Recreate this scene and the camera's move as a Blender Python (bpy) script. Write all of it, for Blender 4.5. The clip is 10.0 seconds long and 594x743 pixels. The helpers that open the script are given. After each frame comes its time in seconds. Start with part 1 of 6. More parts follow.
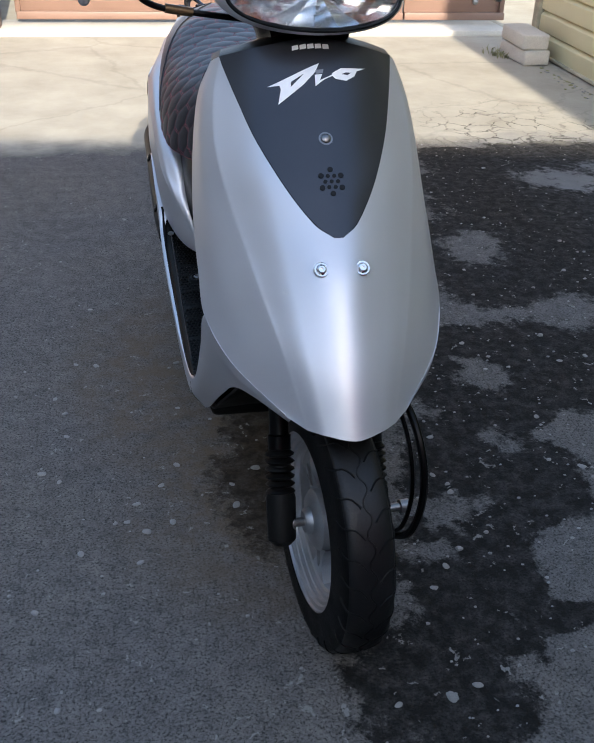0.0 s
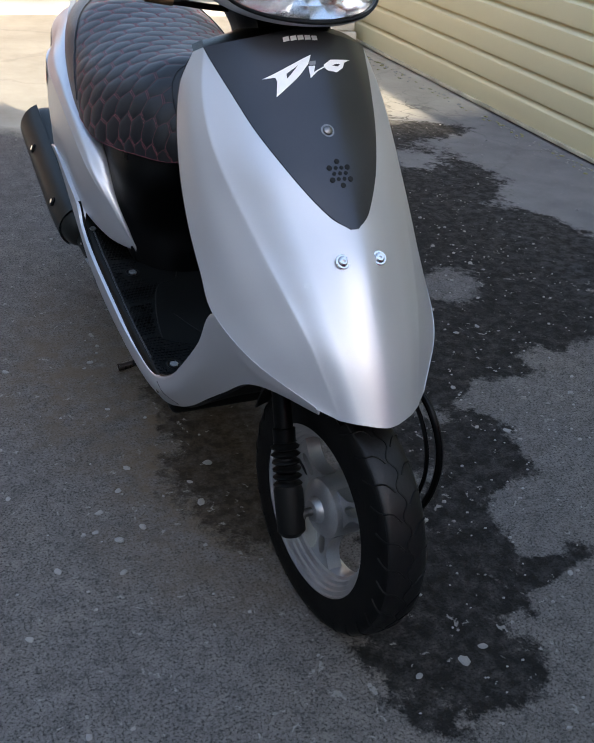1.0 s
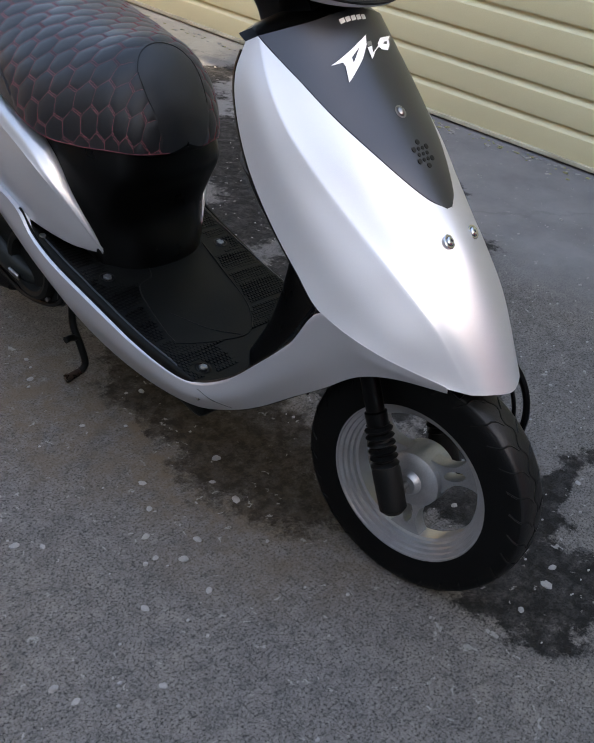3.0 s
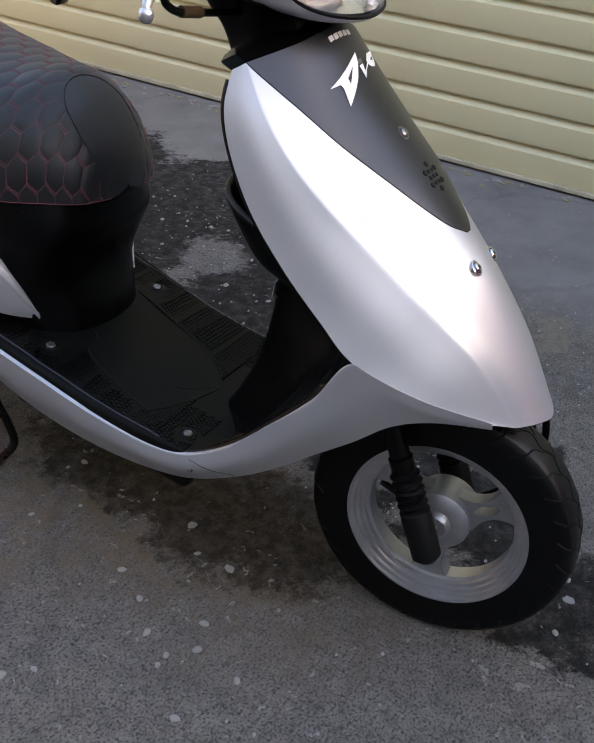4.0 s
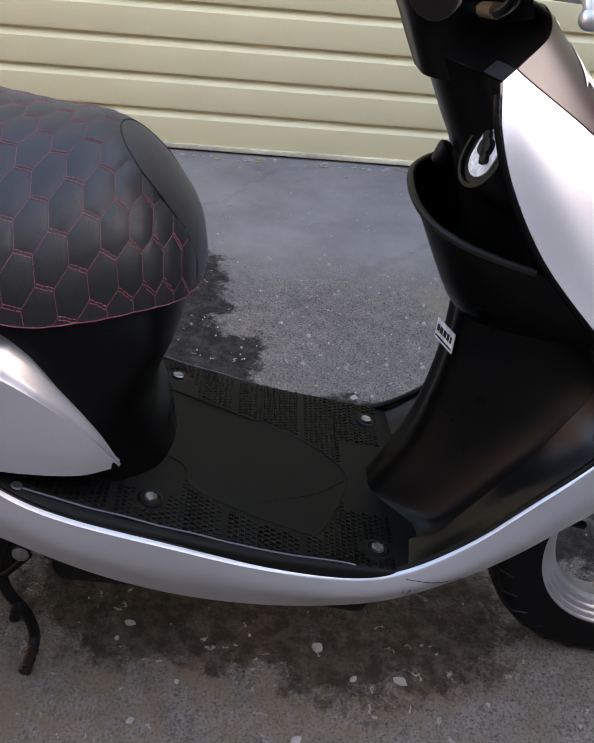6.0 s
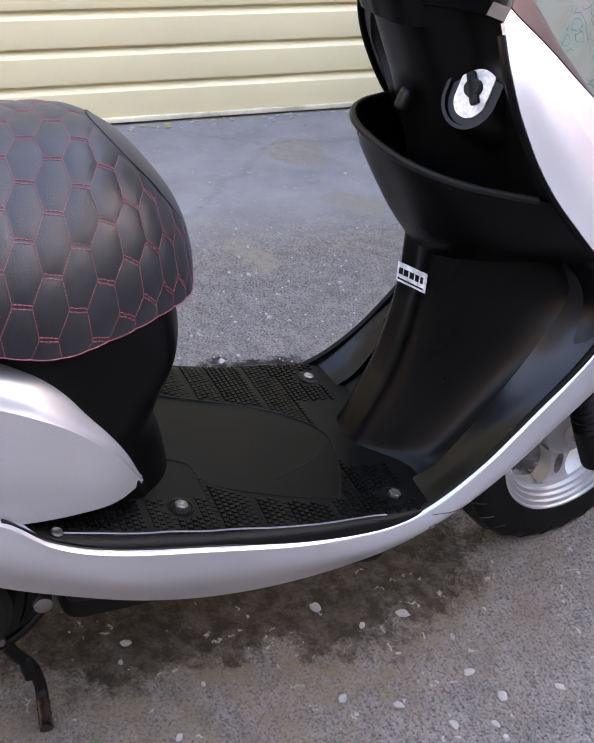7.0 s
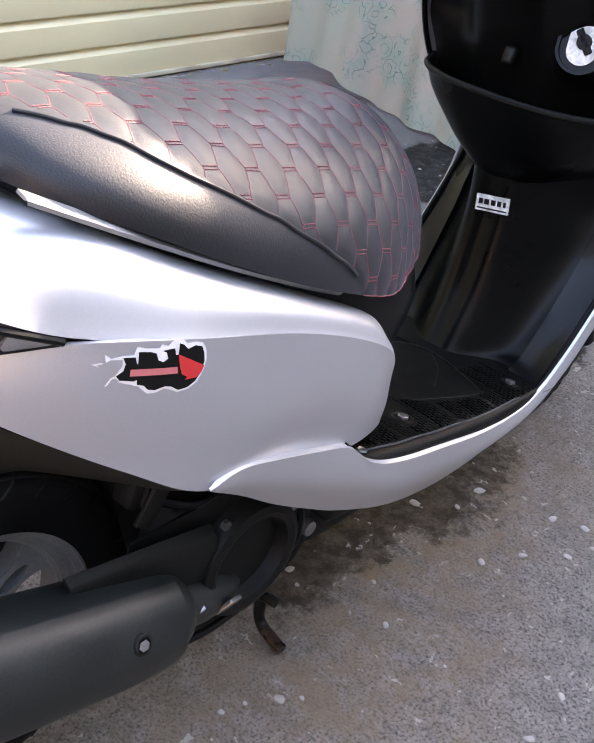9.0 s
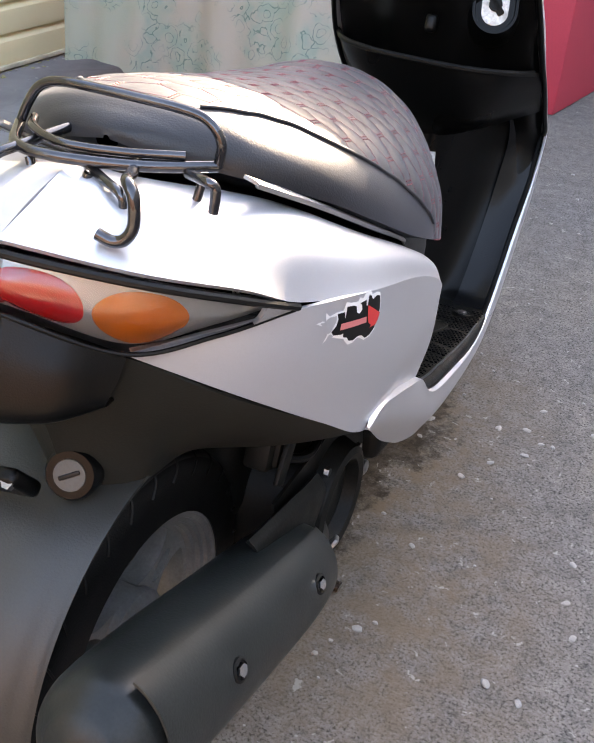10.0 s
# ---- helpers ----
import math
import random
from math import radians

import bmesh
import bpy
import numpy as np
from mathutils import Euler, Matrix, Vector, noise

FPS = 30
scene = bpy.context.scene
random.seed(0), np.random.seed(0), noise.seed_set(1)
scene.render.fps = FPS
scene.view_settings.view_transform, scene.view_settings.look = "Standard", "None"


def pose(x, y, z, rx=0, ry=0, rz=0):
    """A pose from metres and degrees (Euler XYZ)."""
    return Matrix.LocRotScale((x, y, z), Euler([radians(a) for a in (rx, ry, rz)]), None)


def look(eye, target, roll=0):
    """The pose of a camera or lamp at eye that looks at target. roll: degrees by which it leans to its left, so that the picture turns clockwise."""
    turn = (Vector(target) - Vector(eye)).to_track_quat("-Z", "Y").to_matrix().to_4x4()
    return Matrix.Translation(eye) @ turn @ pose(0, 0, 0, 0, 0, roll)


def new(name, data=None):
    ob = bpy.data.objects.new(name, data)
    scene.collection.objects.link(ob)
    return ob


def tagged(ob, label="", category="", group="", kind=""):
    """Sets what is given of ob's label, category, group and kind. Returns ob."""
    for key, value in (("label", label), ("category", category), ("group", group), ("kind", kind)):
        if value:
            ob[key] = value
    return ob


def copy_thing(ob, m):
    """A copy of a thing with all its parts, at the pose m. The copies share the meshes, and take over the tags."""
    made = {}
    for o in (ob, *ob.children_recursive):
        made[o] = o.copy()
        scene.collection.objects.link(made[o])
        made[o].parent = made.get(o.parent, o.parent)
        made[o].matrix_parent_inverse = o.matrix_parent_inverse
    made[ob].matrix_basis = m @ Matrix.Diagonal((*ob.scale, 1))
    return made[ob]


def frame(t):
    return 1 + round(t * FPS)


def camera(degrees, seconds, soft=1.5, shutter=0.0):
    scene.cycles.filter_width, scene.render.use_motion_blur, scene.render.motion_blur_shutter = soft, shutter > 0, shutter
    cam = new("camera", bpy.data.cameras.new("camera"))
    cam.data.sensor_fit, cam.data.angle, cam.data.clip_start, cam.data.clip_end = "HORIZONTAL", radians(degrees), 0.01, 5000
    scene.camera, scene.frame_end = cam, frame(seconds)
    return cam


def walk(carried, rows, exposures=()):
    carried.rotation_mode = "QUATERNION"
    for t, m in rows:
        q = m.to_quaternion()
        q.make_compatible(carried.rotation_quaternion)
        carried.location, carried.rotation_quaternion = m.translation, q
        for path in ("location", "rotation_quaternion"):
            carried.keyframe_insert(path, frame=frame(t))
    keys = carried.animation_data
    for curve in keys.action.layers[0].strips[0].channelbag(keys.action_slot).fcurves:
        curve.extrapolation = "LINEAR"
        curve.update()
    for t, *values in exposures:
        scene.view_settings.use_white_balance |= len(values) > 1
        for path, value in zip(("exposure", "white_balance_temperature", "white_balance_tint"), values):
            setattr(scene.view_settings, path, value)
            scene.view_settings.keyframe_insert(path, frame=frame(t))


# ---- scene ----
cam = camera(35.0, 10.0)
PATH = [
    (0, (-0.288, -1.091, 1.111), (0.068, 0.6, 0.103), 2.3),
    (0.5, (-0.389, -1.018, 1.102), (0.144, 0.613, 0.074), 3.4),
    (1, (-0.602, -0.984, 1.109), (0.197, 0.542, 0.092), 5.9),
    (1.5, (-0.782, -0.931, 1.119), (0.117, 0.541, 0.107), 6.0),
    (2, (-0.85, -0.827, 1.104), (0.239, 0.51, 0.091), 6.3),
    (2.5, (-0.915, -0.718, 1.118), (0.303, 0.472, 0.07), 6.3),
    (3, (-1.043, -0.602, 1.12), (0.245, 0.484, 0.043), 6.8),
    (3.2, (-1.083, -0.545, 1.128), (0.238, 0.495, 0.044), 6.5),
    (4.3, (-1.084, -0.17, 1.078), (0.492, 0.515, 0.054), 5.7),
    (4.5, (-1.073, -0.088, 1.08), (0.528, 0.551, 0.065), 5.8),
    (5, (-1.06, 0.133, 1.065), (0.65, 0.466, 0.083), 5.8),
    (5.5, (-1.04, 0.349, 1.021), (0.7, 0.411, 0.038), 5.4),
    (5.7, (-1.016, 0.422, 1.007), (0.718, 0.457, 0.01), 5.1),
    (6.8, (-0.892, 0.771, 0.99), (0.677, 0.145, -0.081), 4.4),
    (7, (-0.882, 0.848, 0.987), (0.65, 0.138, -0.085), 3.6),
    (7.5, (-0.855, 1.001, 0.961), (0.641, 0.219, -0.112), 2.9),
    (8, (-0.784, 1.122, 0.949), (0.65, 0.24, -0.13), 3.1),
    (8.5, (-0.713, 1.257, 0.976), (0.588, 0.203, -0.117), 3.9),
    (9, (-0.665, 1.456, 0.988), (0.435, 0.175, -0.084), 6.1),
    (9.5, (-0.578, 1.653, 1.002), (0.338, 0.222, -0.053), 4.8),
    (10, (-0.424, 1.745, 0.979), (0.228, 0.171, -0.07), 4.4),
]
EXPOSURES = [(0.0, 2.30, 6800, 9), (1.0, 2.44, 7200, 10), (2.5, 2.92, 7900, 12), (4.5, 2.74, 8300, 16), (5.5, 3.0, 8400, 17), (7.0, 4.05, 8200, 24), (8.0, 4.3, 8200, 24), (9.0, 3.95, 8300, 21), (10.0, 3.95, 8900, 18)]
walk(cam, [(t, look(eye, target, roll)) for t, eye, target, roll in PATH], EXPOSURES)

# ---- world, sun and exposure ----
SUN_UP = 23.5
world = bpy.data.worlds.new("sky")
scene.world = world
world.use_nodes = True
wn, wl = world.node_tree.nodes, world.node_tree.links
sky = wn.new("ShaderNodeTexSky")
sky.sky_type = "NISHITA"
sky.sun_disc = False
sky.sun_elevation, sky.sun_rotation = radians(SUN_UP), radians(180)
wl.new(sky.outputs["Color"], wn["Background"].inputs["Color"])
wn["Background"].inputs["Strength"].default_value = 0.15
sun = new("sun", bpy.data.lights.new("sun", "SUN"))
sun.data.energy, sun.data.angle, sun.data.color = 2.3, radians(0.55), (1.0, 0.93, 0.82)
sun.matrix_world = look((0, -20, 12), (-0.55, -20 + 20 * math.cos(radians(SUN_UP)), 12 - 20 * math.sin(radians(SUN_UP))))


# ---- materials ----
def material(name, colour, rough=0.5, metal=0.0, grain=0.0, grain_size=200.0, bump=0.0, coat=0.0, patches=0.0, patch_size=6.0, rough_var=0.0, spec=0.5):
    """A painted, moulded or cast surface: colour varied at two scales, fine relief, uneven gloss."""
    m = bpy.data.materials.new(name)
    m.use_nodes = True
    n, l = m.node_tree.nodes, m.node_tree.links
    b = n["Principled BSDF"]
    b.inputs["Roughness"].default_value, b.inputs["Metallic"].default_value = rough, metal
    b.inputs["Coat Weight"].default_value, b.inputs["Coat Roughness"].default_value = coat, 0.06
    b.inputs["Specular IOR Level"].default_value = spec
    co = n.new("ShaderNodeTexCoord")
    fine, broad = n.new("ShaderNodeTexNoise"), n.new("ShaderNodeTexNoise")
    fine.inputs["Scale"].default_value, fine.inputs["Detail"].default_value = grain_size, 3
    broad.inputs["Scale"].default_value, broad.inputs["Detail"].default_value = patch_size, 6
    for t in (fine, broad):
        l.new(co.outputs["Object"], t.inputs["Vector"])
    last = None
    for tex, amount in ((fine, grain), (broad, patches)):
        mr = n.new("ShaderNodeMapRange")
        mr.inputs["From Min"].default_value, mr.inputs["From Max"].default_value = 0.3, 0.7
        mr.inputs["To Min"].default_value, mr.inputs["To Max"].default_value = 1 - amount, 1 + amount
        l.new(tex.outputs["Fac"], mr.inputs["Value"])
        if last is None:
            last = mr.outputs["Result"]
        else:
            mul = n.new("ShaderNodeMath")
            mul.operation = "MULTIPLY"
            l.new(last, mul.inputs[0])
            l.new(mr.outputs["Result"], mul.inputs[1])
            last = mul.outputs["Value"]
    mix = n.new("ShaderNodeVectorMath")
    mix.operation = "SCALE"
    mix.inputs[0].default_value = colour
    l.new(last, mix.inputs["Scale"])
    l.new(mix.outputs["Vector"], b.inputs["Base Color"])
    if rough_var:
        mr = n.new("ShaderNodeMapRange")
        mr.inputs["From Min"].default_value, mr.inputs["From Max"].default_value = 0.3, 0.7
        mr.inputs["To Min"].default_value, mr.inputs["To Max"].default_value = rough - rough_var, rough + rough_var
        l.new(broad.outputs["Fac"], mr.inputs["Value"])
        l.new(mr.outputs["Result"], b.inputs["Roughness"])
    if bump:
        bp = n.new("ShaderNodeBump")
        bp.inputs["Strength"].default_value, bp.inputs["Distance"].default_value = min(1.0, bump), 0.002
        l.new(fine.outputs["Fac"], bp.inputs["Height"])
        l.new(bp.outputs["Normal"], b.inputs["Normal"])
    return m


def clear(name, colour, rough=0.03):
    m = bpy.data.materials.new(name)
    m.use_nodes = True
    b = m.node_tree.nodes["Principled BSDF"]
    b.inputs["Base Color"].default_value = (*colour, 1)
    b.inputs["Roughness"].default_value = rough
    b.inputs["Transmission Weight"].default_value = 1.0
    b.inputs["IOR"].default_value = 1.45
    return m


def thin_glass(name):
    """A thin clear pane: lets light straight through, with gloss that grows at a slant."""
    m = bpy.data.materials.new(name)
    m.use_nodes = True
    n, l = m.node_tree.nodes, m.node_tree.links
    n.remove(n["Principled BSDF"])
    see, gloss, mix, slant = n.new("ShaderNodeBsdfTransparent"), n.new("ShaderNodeBsdfGlossy"), n.new("ShaderNodeMixShader"), n.new("ShaderNodeFresnel")
    see.inputs["Color"].default_value = (0.96, 0.97, 0.97, 1)
    gloss.inputs["Roughness"].default_value, slant.inputs["IOR"].default_value = 0.04, 1.4
    l.new(slant.outputs["Fac"], mix.inputs["Fac"])
    l.new(see.outputs["BSDF"], mix.inputs[1])
    l.new(gloss.outputs["BSDF"], mix.inputs[2])
    l.new(mix.outputs["Shader"], n["Material Output"].inputs["Surface"])
    return m


SILVER = material("silver_paint", (0.50, 0.505, 0.53), 0.40, 0.65, 0.08, 1400, 0.0, 0.15, 0.03, 5, 0.03)
GARNISH = material("graphite_paint", (0.050, 0.052, 0.059), 0.32, 0.75, 0.08, 900, 0.0, 0.0, 0.06, 8, 0.04)
BLACK = material("black_plastic", (0.0020, 0.0020, 0.0020), 0.32, 0, 0.12, 700, 0.10, 0, 0.15, 9, 0.06, 0.13)
GLOSSBLACK = material("glossy_black_plastic", (0.0035, 0.0035, 0.004), 0.24, 0, 0.12, 700, 0.05, 0, 0.15, 9, 0.05, 0.2)
MATTE = material("worn_black_plastic", (0.006, 0.006, 0.0057), 0.5, 0, 0.15, 600, 0.2, 0, 0.25, 12, 0.08, 0.13)
MATRUB = material("rubber_mat", (0.0042, 0.0042, 0.0038), 0.42, 0, 0.2, 500, 0.2, 0, 0.25, 14, 0.08, 0.09)
TYRE = material("tyre_rubber", (0.0040, 0.0040, 0.0040), 0.46, 0, 0.2, 500, 0.2, 0, 0.25, 20, 0.08, 0.11)
TREAD = material("worn_tread_rubber", (0.0055, 0.0055, 0.0058), 0.42, 0, 0.3, 300, 0.2, 0, 0.4, 24, 0.1, 0.3)
ALLOY = material("cast_alloy", (0.50, 0.50, 0.51), 0.34, 0.85, 0.06, 500, 0.1, 0, 0.12, 25, 0.06)
SPOKE = material("grey_cast_alloy", (0.33, 0.33, 0.335), 0.42, 0.7, 0.08, 500, 0.1, 0, 0.15, 25, 0.06)
CHROME = material("chrome", (0.62, 0.62, 0.63), 0.10, 1.0, 0.04, 300, 0.0, 0, 0.1, 20, 0.03)
STEEL = material("worn_steel", (0.22, 0.215, 0.21), 0.35, 0.9, 0.15, 300, 0.1, 0, 0.2, 30, 0.1)
LEATHER = material("black_leatherette", (0.0078, 0.0074, 0.0088), 0.46, 0, 0.15, 620, 0.16, 0, 0.15, 10, 0.05, 0.42)
# bluish sheen tint stands in for sky reflected on the seat
LEATHER.node_tree.nodes["Principled BSDF"].inputs["Sheen Weight"].default_value = 0.10
LEATHER.node_tree.nodes["Principled BSDF"].inputs["Sheen Tint"].default_value = (0.75, 0.82, 1.0, 1.0)
THREAD = material("red_thread", (0.20, 0.045, 0.058), 0.7, 0, 0.2, 900)
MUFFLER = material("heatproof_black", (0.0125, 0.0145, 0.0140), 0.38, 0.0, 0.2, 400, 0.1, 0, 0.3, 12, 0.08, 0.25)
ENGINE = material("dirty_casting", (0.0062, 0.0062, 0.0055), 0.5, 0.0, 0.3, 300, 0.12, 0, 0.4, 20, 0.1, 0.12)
# the fender's grey, coloured darker for the shade below the tail
UNDERSIDE = material("shaded_grey_plastic", (0.014, 0.0145, 0.0125), 0.6, 0, 0.1, 500, 0.15, 0, 0.25, 9, 0.06, 0.2)
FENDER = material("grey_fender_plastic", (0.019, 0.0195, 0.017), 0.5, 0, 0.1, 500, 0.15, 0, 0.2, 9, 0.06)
# darker, rougher alloy for the rear wheel
DULL = material("dull_grey_alloy", (0.20, 0.20, 0.195), 0.5, 0.5, 0.1, 300, 0.1, 0, 0.25, 20, 0.08)
LOCKFACE = material("dull_lock_metal", (0.055, 0.055, 0.052), 0.6, 0.0, 0.1, 300, 0.1)
WHITE = material("white_vinyl", (0.78, 0.78, 0.78), 0.4, 0, 0.03)
STANDFOOT = material("worn_brown_steel", (0.022, 0.013, 0.009), 0.3, 0.3, 0.3, 300, 0.2, 0, 0.4, 40, 0.1)
PAPER = material("worn_label_paper", (0.50, 0.50, 0.49), 0.5, 0, 0.25, 260, 0, 0, 0.4, 70)
REDV = material("red_vinyl", (0.55, 0.03, 0.03), 0.4, 0, 0.03)
PINKV = material("pale_red_vinyl", (0.55, 0.16, 0.16), 0.4, 0, 0.03)
INK = material("black_vinyl", (0.004, 0.004, 0.004), 0.5, 0, 0.03, spec=0.2)
LENS = thin_glass("clear_lens")
REDLENS = material("red_lens", (0.30, 0.004, 0.006), 0.22, 0, 0.04, 300, 0, 0.2, 0.15, 30)
AMBER = material("amber_lens", (0.40, 0.095, 0.010), 0.22, 0, 0.04, 300, 0, 0.2, 0.15, 30)
LAMPIN = material("lamp_silver", (0.27, 0.268, 0.265), 0.38, 0.4, 0.04, 300, 0, 0.2, 0.1, 20)
BRASS = material("dull_brass", (0.10, 0.062, 0.03), 0.45, 0.6, 0.2, 300, 0.1, 0, 0.2, 30)
MIRROR = material("reflector", (0.80, 0.80, 0.81), 0.16, 0.9, 0.02, 100, 0, 0, 0.05, 40)
GRIP = material("worn_rubber_grip", (0.10, 0.088, 0.083), 0.36, 0, 0.2, 400, 0.3, 0, 0.3, 25, 0.08)
SIDING = material("yellow_painted_siding", (0.585, 0.527, 0.325), 0.42, 0, 0.03, 250, 0.06, 0, 0.07, 1.3, 0.06)
TRIMW = material("pale_trim", (0.44, 0.405, 0.295), 0.6, 0, 0.08, 120, 0.1, 0, 0.35, 6)
GATE = material("brown_gate_paint", (0.165, 0.098, 0.074), 0.5, 0, 0.05, 200, 0.08, 0, 0.14, 2.2, 0.08)
CONCRETE = material("pale_concrete", (0.46, 0.43, 0.38), 0.85, 0, 0.12, 180, 0.4, 0, 0.15, 3)
PEBBLE = material("pale_stone", (0.22, 0.212, 0.20), 0.75, 0, 0.15, 200, 0.3, 0, 0.2, 30)
REDWALL = material("red_wall_paint", (0.40, 0.035, 0.06), 0.55, 0, 0.05, 200, 0.1, 0, 0.1, 2)
# for the unseen south wall; pale to bounce light onto the scooter's nose
BOUNCE_WALL = material("bounce_plaster", (0.52, 0.51, 0.49), 0.9, 0, 0.06, 120, 0.2, 0, 0.08, 2)
PLASTER = material("plain_plaster", (0.26, 0.255, 0.25), 0.9, 0, 0.06, 120, 0.2, 0, 0.08, 2)
LEAF = material("dry_grass", (0.20, 0.19, 0.08), 0.7, 0, 0.2, 100)


def ground_material():
    """Old asphalt that turns into cracked pale concrete by the gate; dark oil stains, ragged dark brown patches and
    brown soil under the scooter.
    """
    m = bpy.data.materials.new("old_asphalt")
    m.use_nodes = True
    n, l = m.node_tree.nodes, m.node_tree.links
    b = n["Principled BSDF"]
    co = n.new("ShaderNodeTexCoord").outputs["Object"]

    def noise_at(scale, detail=6, rough=0.55):
        t = n.new("ShaderNodeTexNoise")
        t.inputs["Scale"].default_value, t.inputs["Detail"].default_value, t.inputs["Roughness"].default_value = scale, detail, rough
        l.new(co, t.inputs["Vector"])
        return t

    def ramp(value, lo, hi, a=0.0, c=1.0):
        r = n.new("ShaderNodeMapRange")
        r.inputs["From Min"].default_value, r.inputs["From Max"].default_value = lo, hi
        r.inputs["To Min"].default_value, r.inputs["To Max"].default_value = a, c
        l.new(value, r.inputs["Value"])
        return r.outputs["Result"]

    def op(kind, a, c):
        x = n.new("ShaderNodeMath")
        x.operation = kind
        for i, v in enumerate((a, c)):
            if isinstance(v, float):
                x.inputs[i].default_value = v
            else:
                l.new(v, x.inputs[i])
        return x.outputs["Value"]

    def blend(fac, a, c):
        x = n.new("ShaderNodeMix")
        x.data_type = "RGBA"
        l.new(fac, x.inputs["Factor"])
        for key, v in (("A", a), ("B", c)):
            sock = [s for s in x.inputs if s.name == key and s.type == "RGBA"][0]
            if isinstance(v, tuple):
                sock.default_value = (*v, 1)
            else:
                l.new(v, sock)
        return [s for s in x.outputs if s.type == "RGBA"][0]

    warp = noise_at(3.5, 8, 0.65)
    off = n.new("ShaderNodeVectorMath")
    off.operation = "MULTIPLY_ADD"
    off.inputs[1].default_value, off.inputs[2].default_value = (0.26, 0.26, 0.0), (-0.13, -0.13, 0.0)
    l.new(warp.outputs["Color"], off.inputs[0])
    add = n.new("ShaderNodeVectorMath")
    l.new(co, add.inputs[0])
    l.new(off.outputs["Vector"], add.inputs[1])
    warped = add.outputs["Vector"]

    def blob(x, y, rx, ry, soft=0.25):
        mp = n.new("ShaderNodeMapping")
        mp.vector_type = "TEXTURE"
        mp.inputs["Location"].default_value, mp.inputs["Scale"].default_value = (x, y, 0), (rx, ry, 1000)
        l.new(warped, mp.inputs["Vector"])
        d = n.new("ShaderNodeVectorMath")
        d.operation = "LENGTH"
        l.new(mp.outputs["Vector"], d.inputs[0])
        return ramp(d.outputs["Value"], 1 + soft, 1 - soft)

    def union(parts):
        total = parts[0]
        for p in parts[1:]:
            total = op("MAXIMUM", total, p)
        return total

    speck, grit = noise_at(230, 3, 0.7), noise_at(95, 5, 0.75)

    def chips(scale, rare, size):
        v = n.new("ShaderNodeTexVoronoi")
        v.inputs["Scale"].default_value = scale
        l.new(warped, v.inputs["Vector"])
        s = n.new("ShaderNodeSeparateColor")
        l.new(v.outputs["Color"], s.inputs["Color"])
        return op("MULTIPLY", ramp(s.outputs["Red"], rare, rare + 0.03), ramp(v.outputs["Distance"], size, size * 0.6))

    base = blend(ramp(noise_at(1.3, 6).outputs["Fac"], 0.35, 0.65), (0.152, 0.144, 0.141), (0.180, 0.160, 0.138))
    base = blend(ramp(noise_at(7, 8, 0.7).outputs["Fac"], 0.3, 0.7, 0.0, 0.5), base, (0.085, 0.081, 0.077))
    base = blend(ramp(noise_at(26, 7, 0.75).outputs["Fac"], 0.40, 0.60, 0.0, 0.6), base, (0.068, 0.065, 0.062))
    base = blend(ramp(grit.outputs["Fac"], 0.36, 0.50, 0.62, 0.0), base, (0.030, 0.029, 0.028))
    base = blend(ramp(speck.outputs["Fac"], 0.47, 0.36, 0.0, 0.9), base, (0.020, 0.019, 0.019))
    base = blend(ramp(speck.outputs["Fac"], 0.54, 0.64, 0.0, 0.40), base, (0.22, 0.209, 0.196))
    small = union([chips(80, 0.86, 0.26), chips(34, 0.92, 0.20)])
    smooth = blend(ramp(noise_at(5, 8, 0.65).outputs["Fac"], 0.3, 0.7), (0.13, 0.128, 0.130), (0.19, 0.187, 0.187))
    sep = n.new("ShaderNodeSeparateXYZ")
    l.new(warped, sep.inputs["Vector"])
    base = blend(ramp(sep.outputs["X"], 1.05, 1.35), base, smooth)
    dark = union([blob(0.15, -0.18, 0.13, 0.13, 0.5), blob(0.28, 0.05, 0.15, 0.19), blob(0.42, 0.35, 0.19, 0.23), blob(0.42, -0.07, 0.14, 0.030, 0.6), blob(0.62, 0.70, 0.27, 0.26), blob(0.95, 0.85, 0.36, 0.26), blob(0.85, 1.35, 0.29, 0.39), blob(1.25, 1.20, 0.33, 0.36), blob(1.20, 1.90, 0.42, 0.46), blob(1.30, 2.35, 0.55, 0.14), blob(0.85, -0.90, 0.24, 0.30)])
    worn = union([blob(0.79, 1.45, 0.11, 0.15, 0.5), blob(0.87, 1.01, 0.17, 0.11, 0.5), blob(0.31, 0.22, 0.06, 0.05, 0.5), blob(0.22, 0.137, 0.05, 0.04, 0.5), blob(0.49, 0.05, 0.07, 0.07, 0.5), blob(0.486, 0.45, 0.06, 0.06, 0.5), blob(0.68, 0.46, 0.07, 0.07, 0.5), blob(1.33, 2.02, 0.2, 0.16, 0.5), blob(0.53, 0.72, 0.06, 0.09, 0.5)])
    ragged = op("MULTIPLY", op("SUBTRACT", noise_at(15, 12, 0.8).outputs["Fac"], 0.5), 2.0)
    dark = ramp(op("ADD", op("SUBTRACT", dark, op("MULTIPLY", worn, 0.75)), ragged), 0.34, 0.56)
    soil = union([blob(-0.05, 0.42, 0.20, 0.34, 0.5), op("MULTIPLY", blob(-0.18, 0.78, 0.17, 0.36, 0.6), 0.85)])
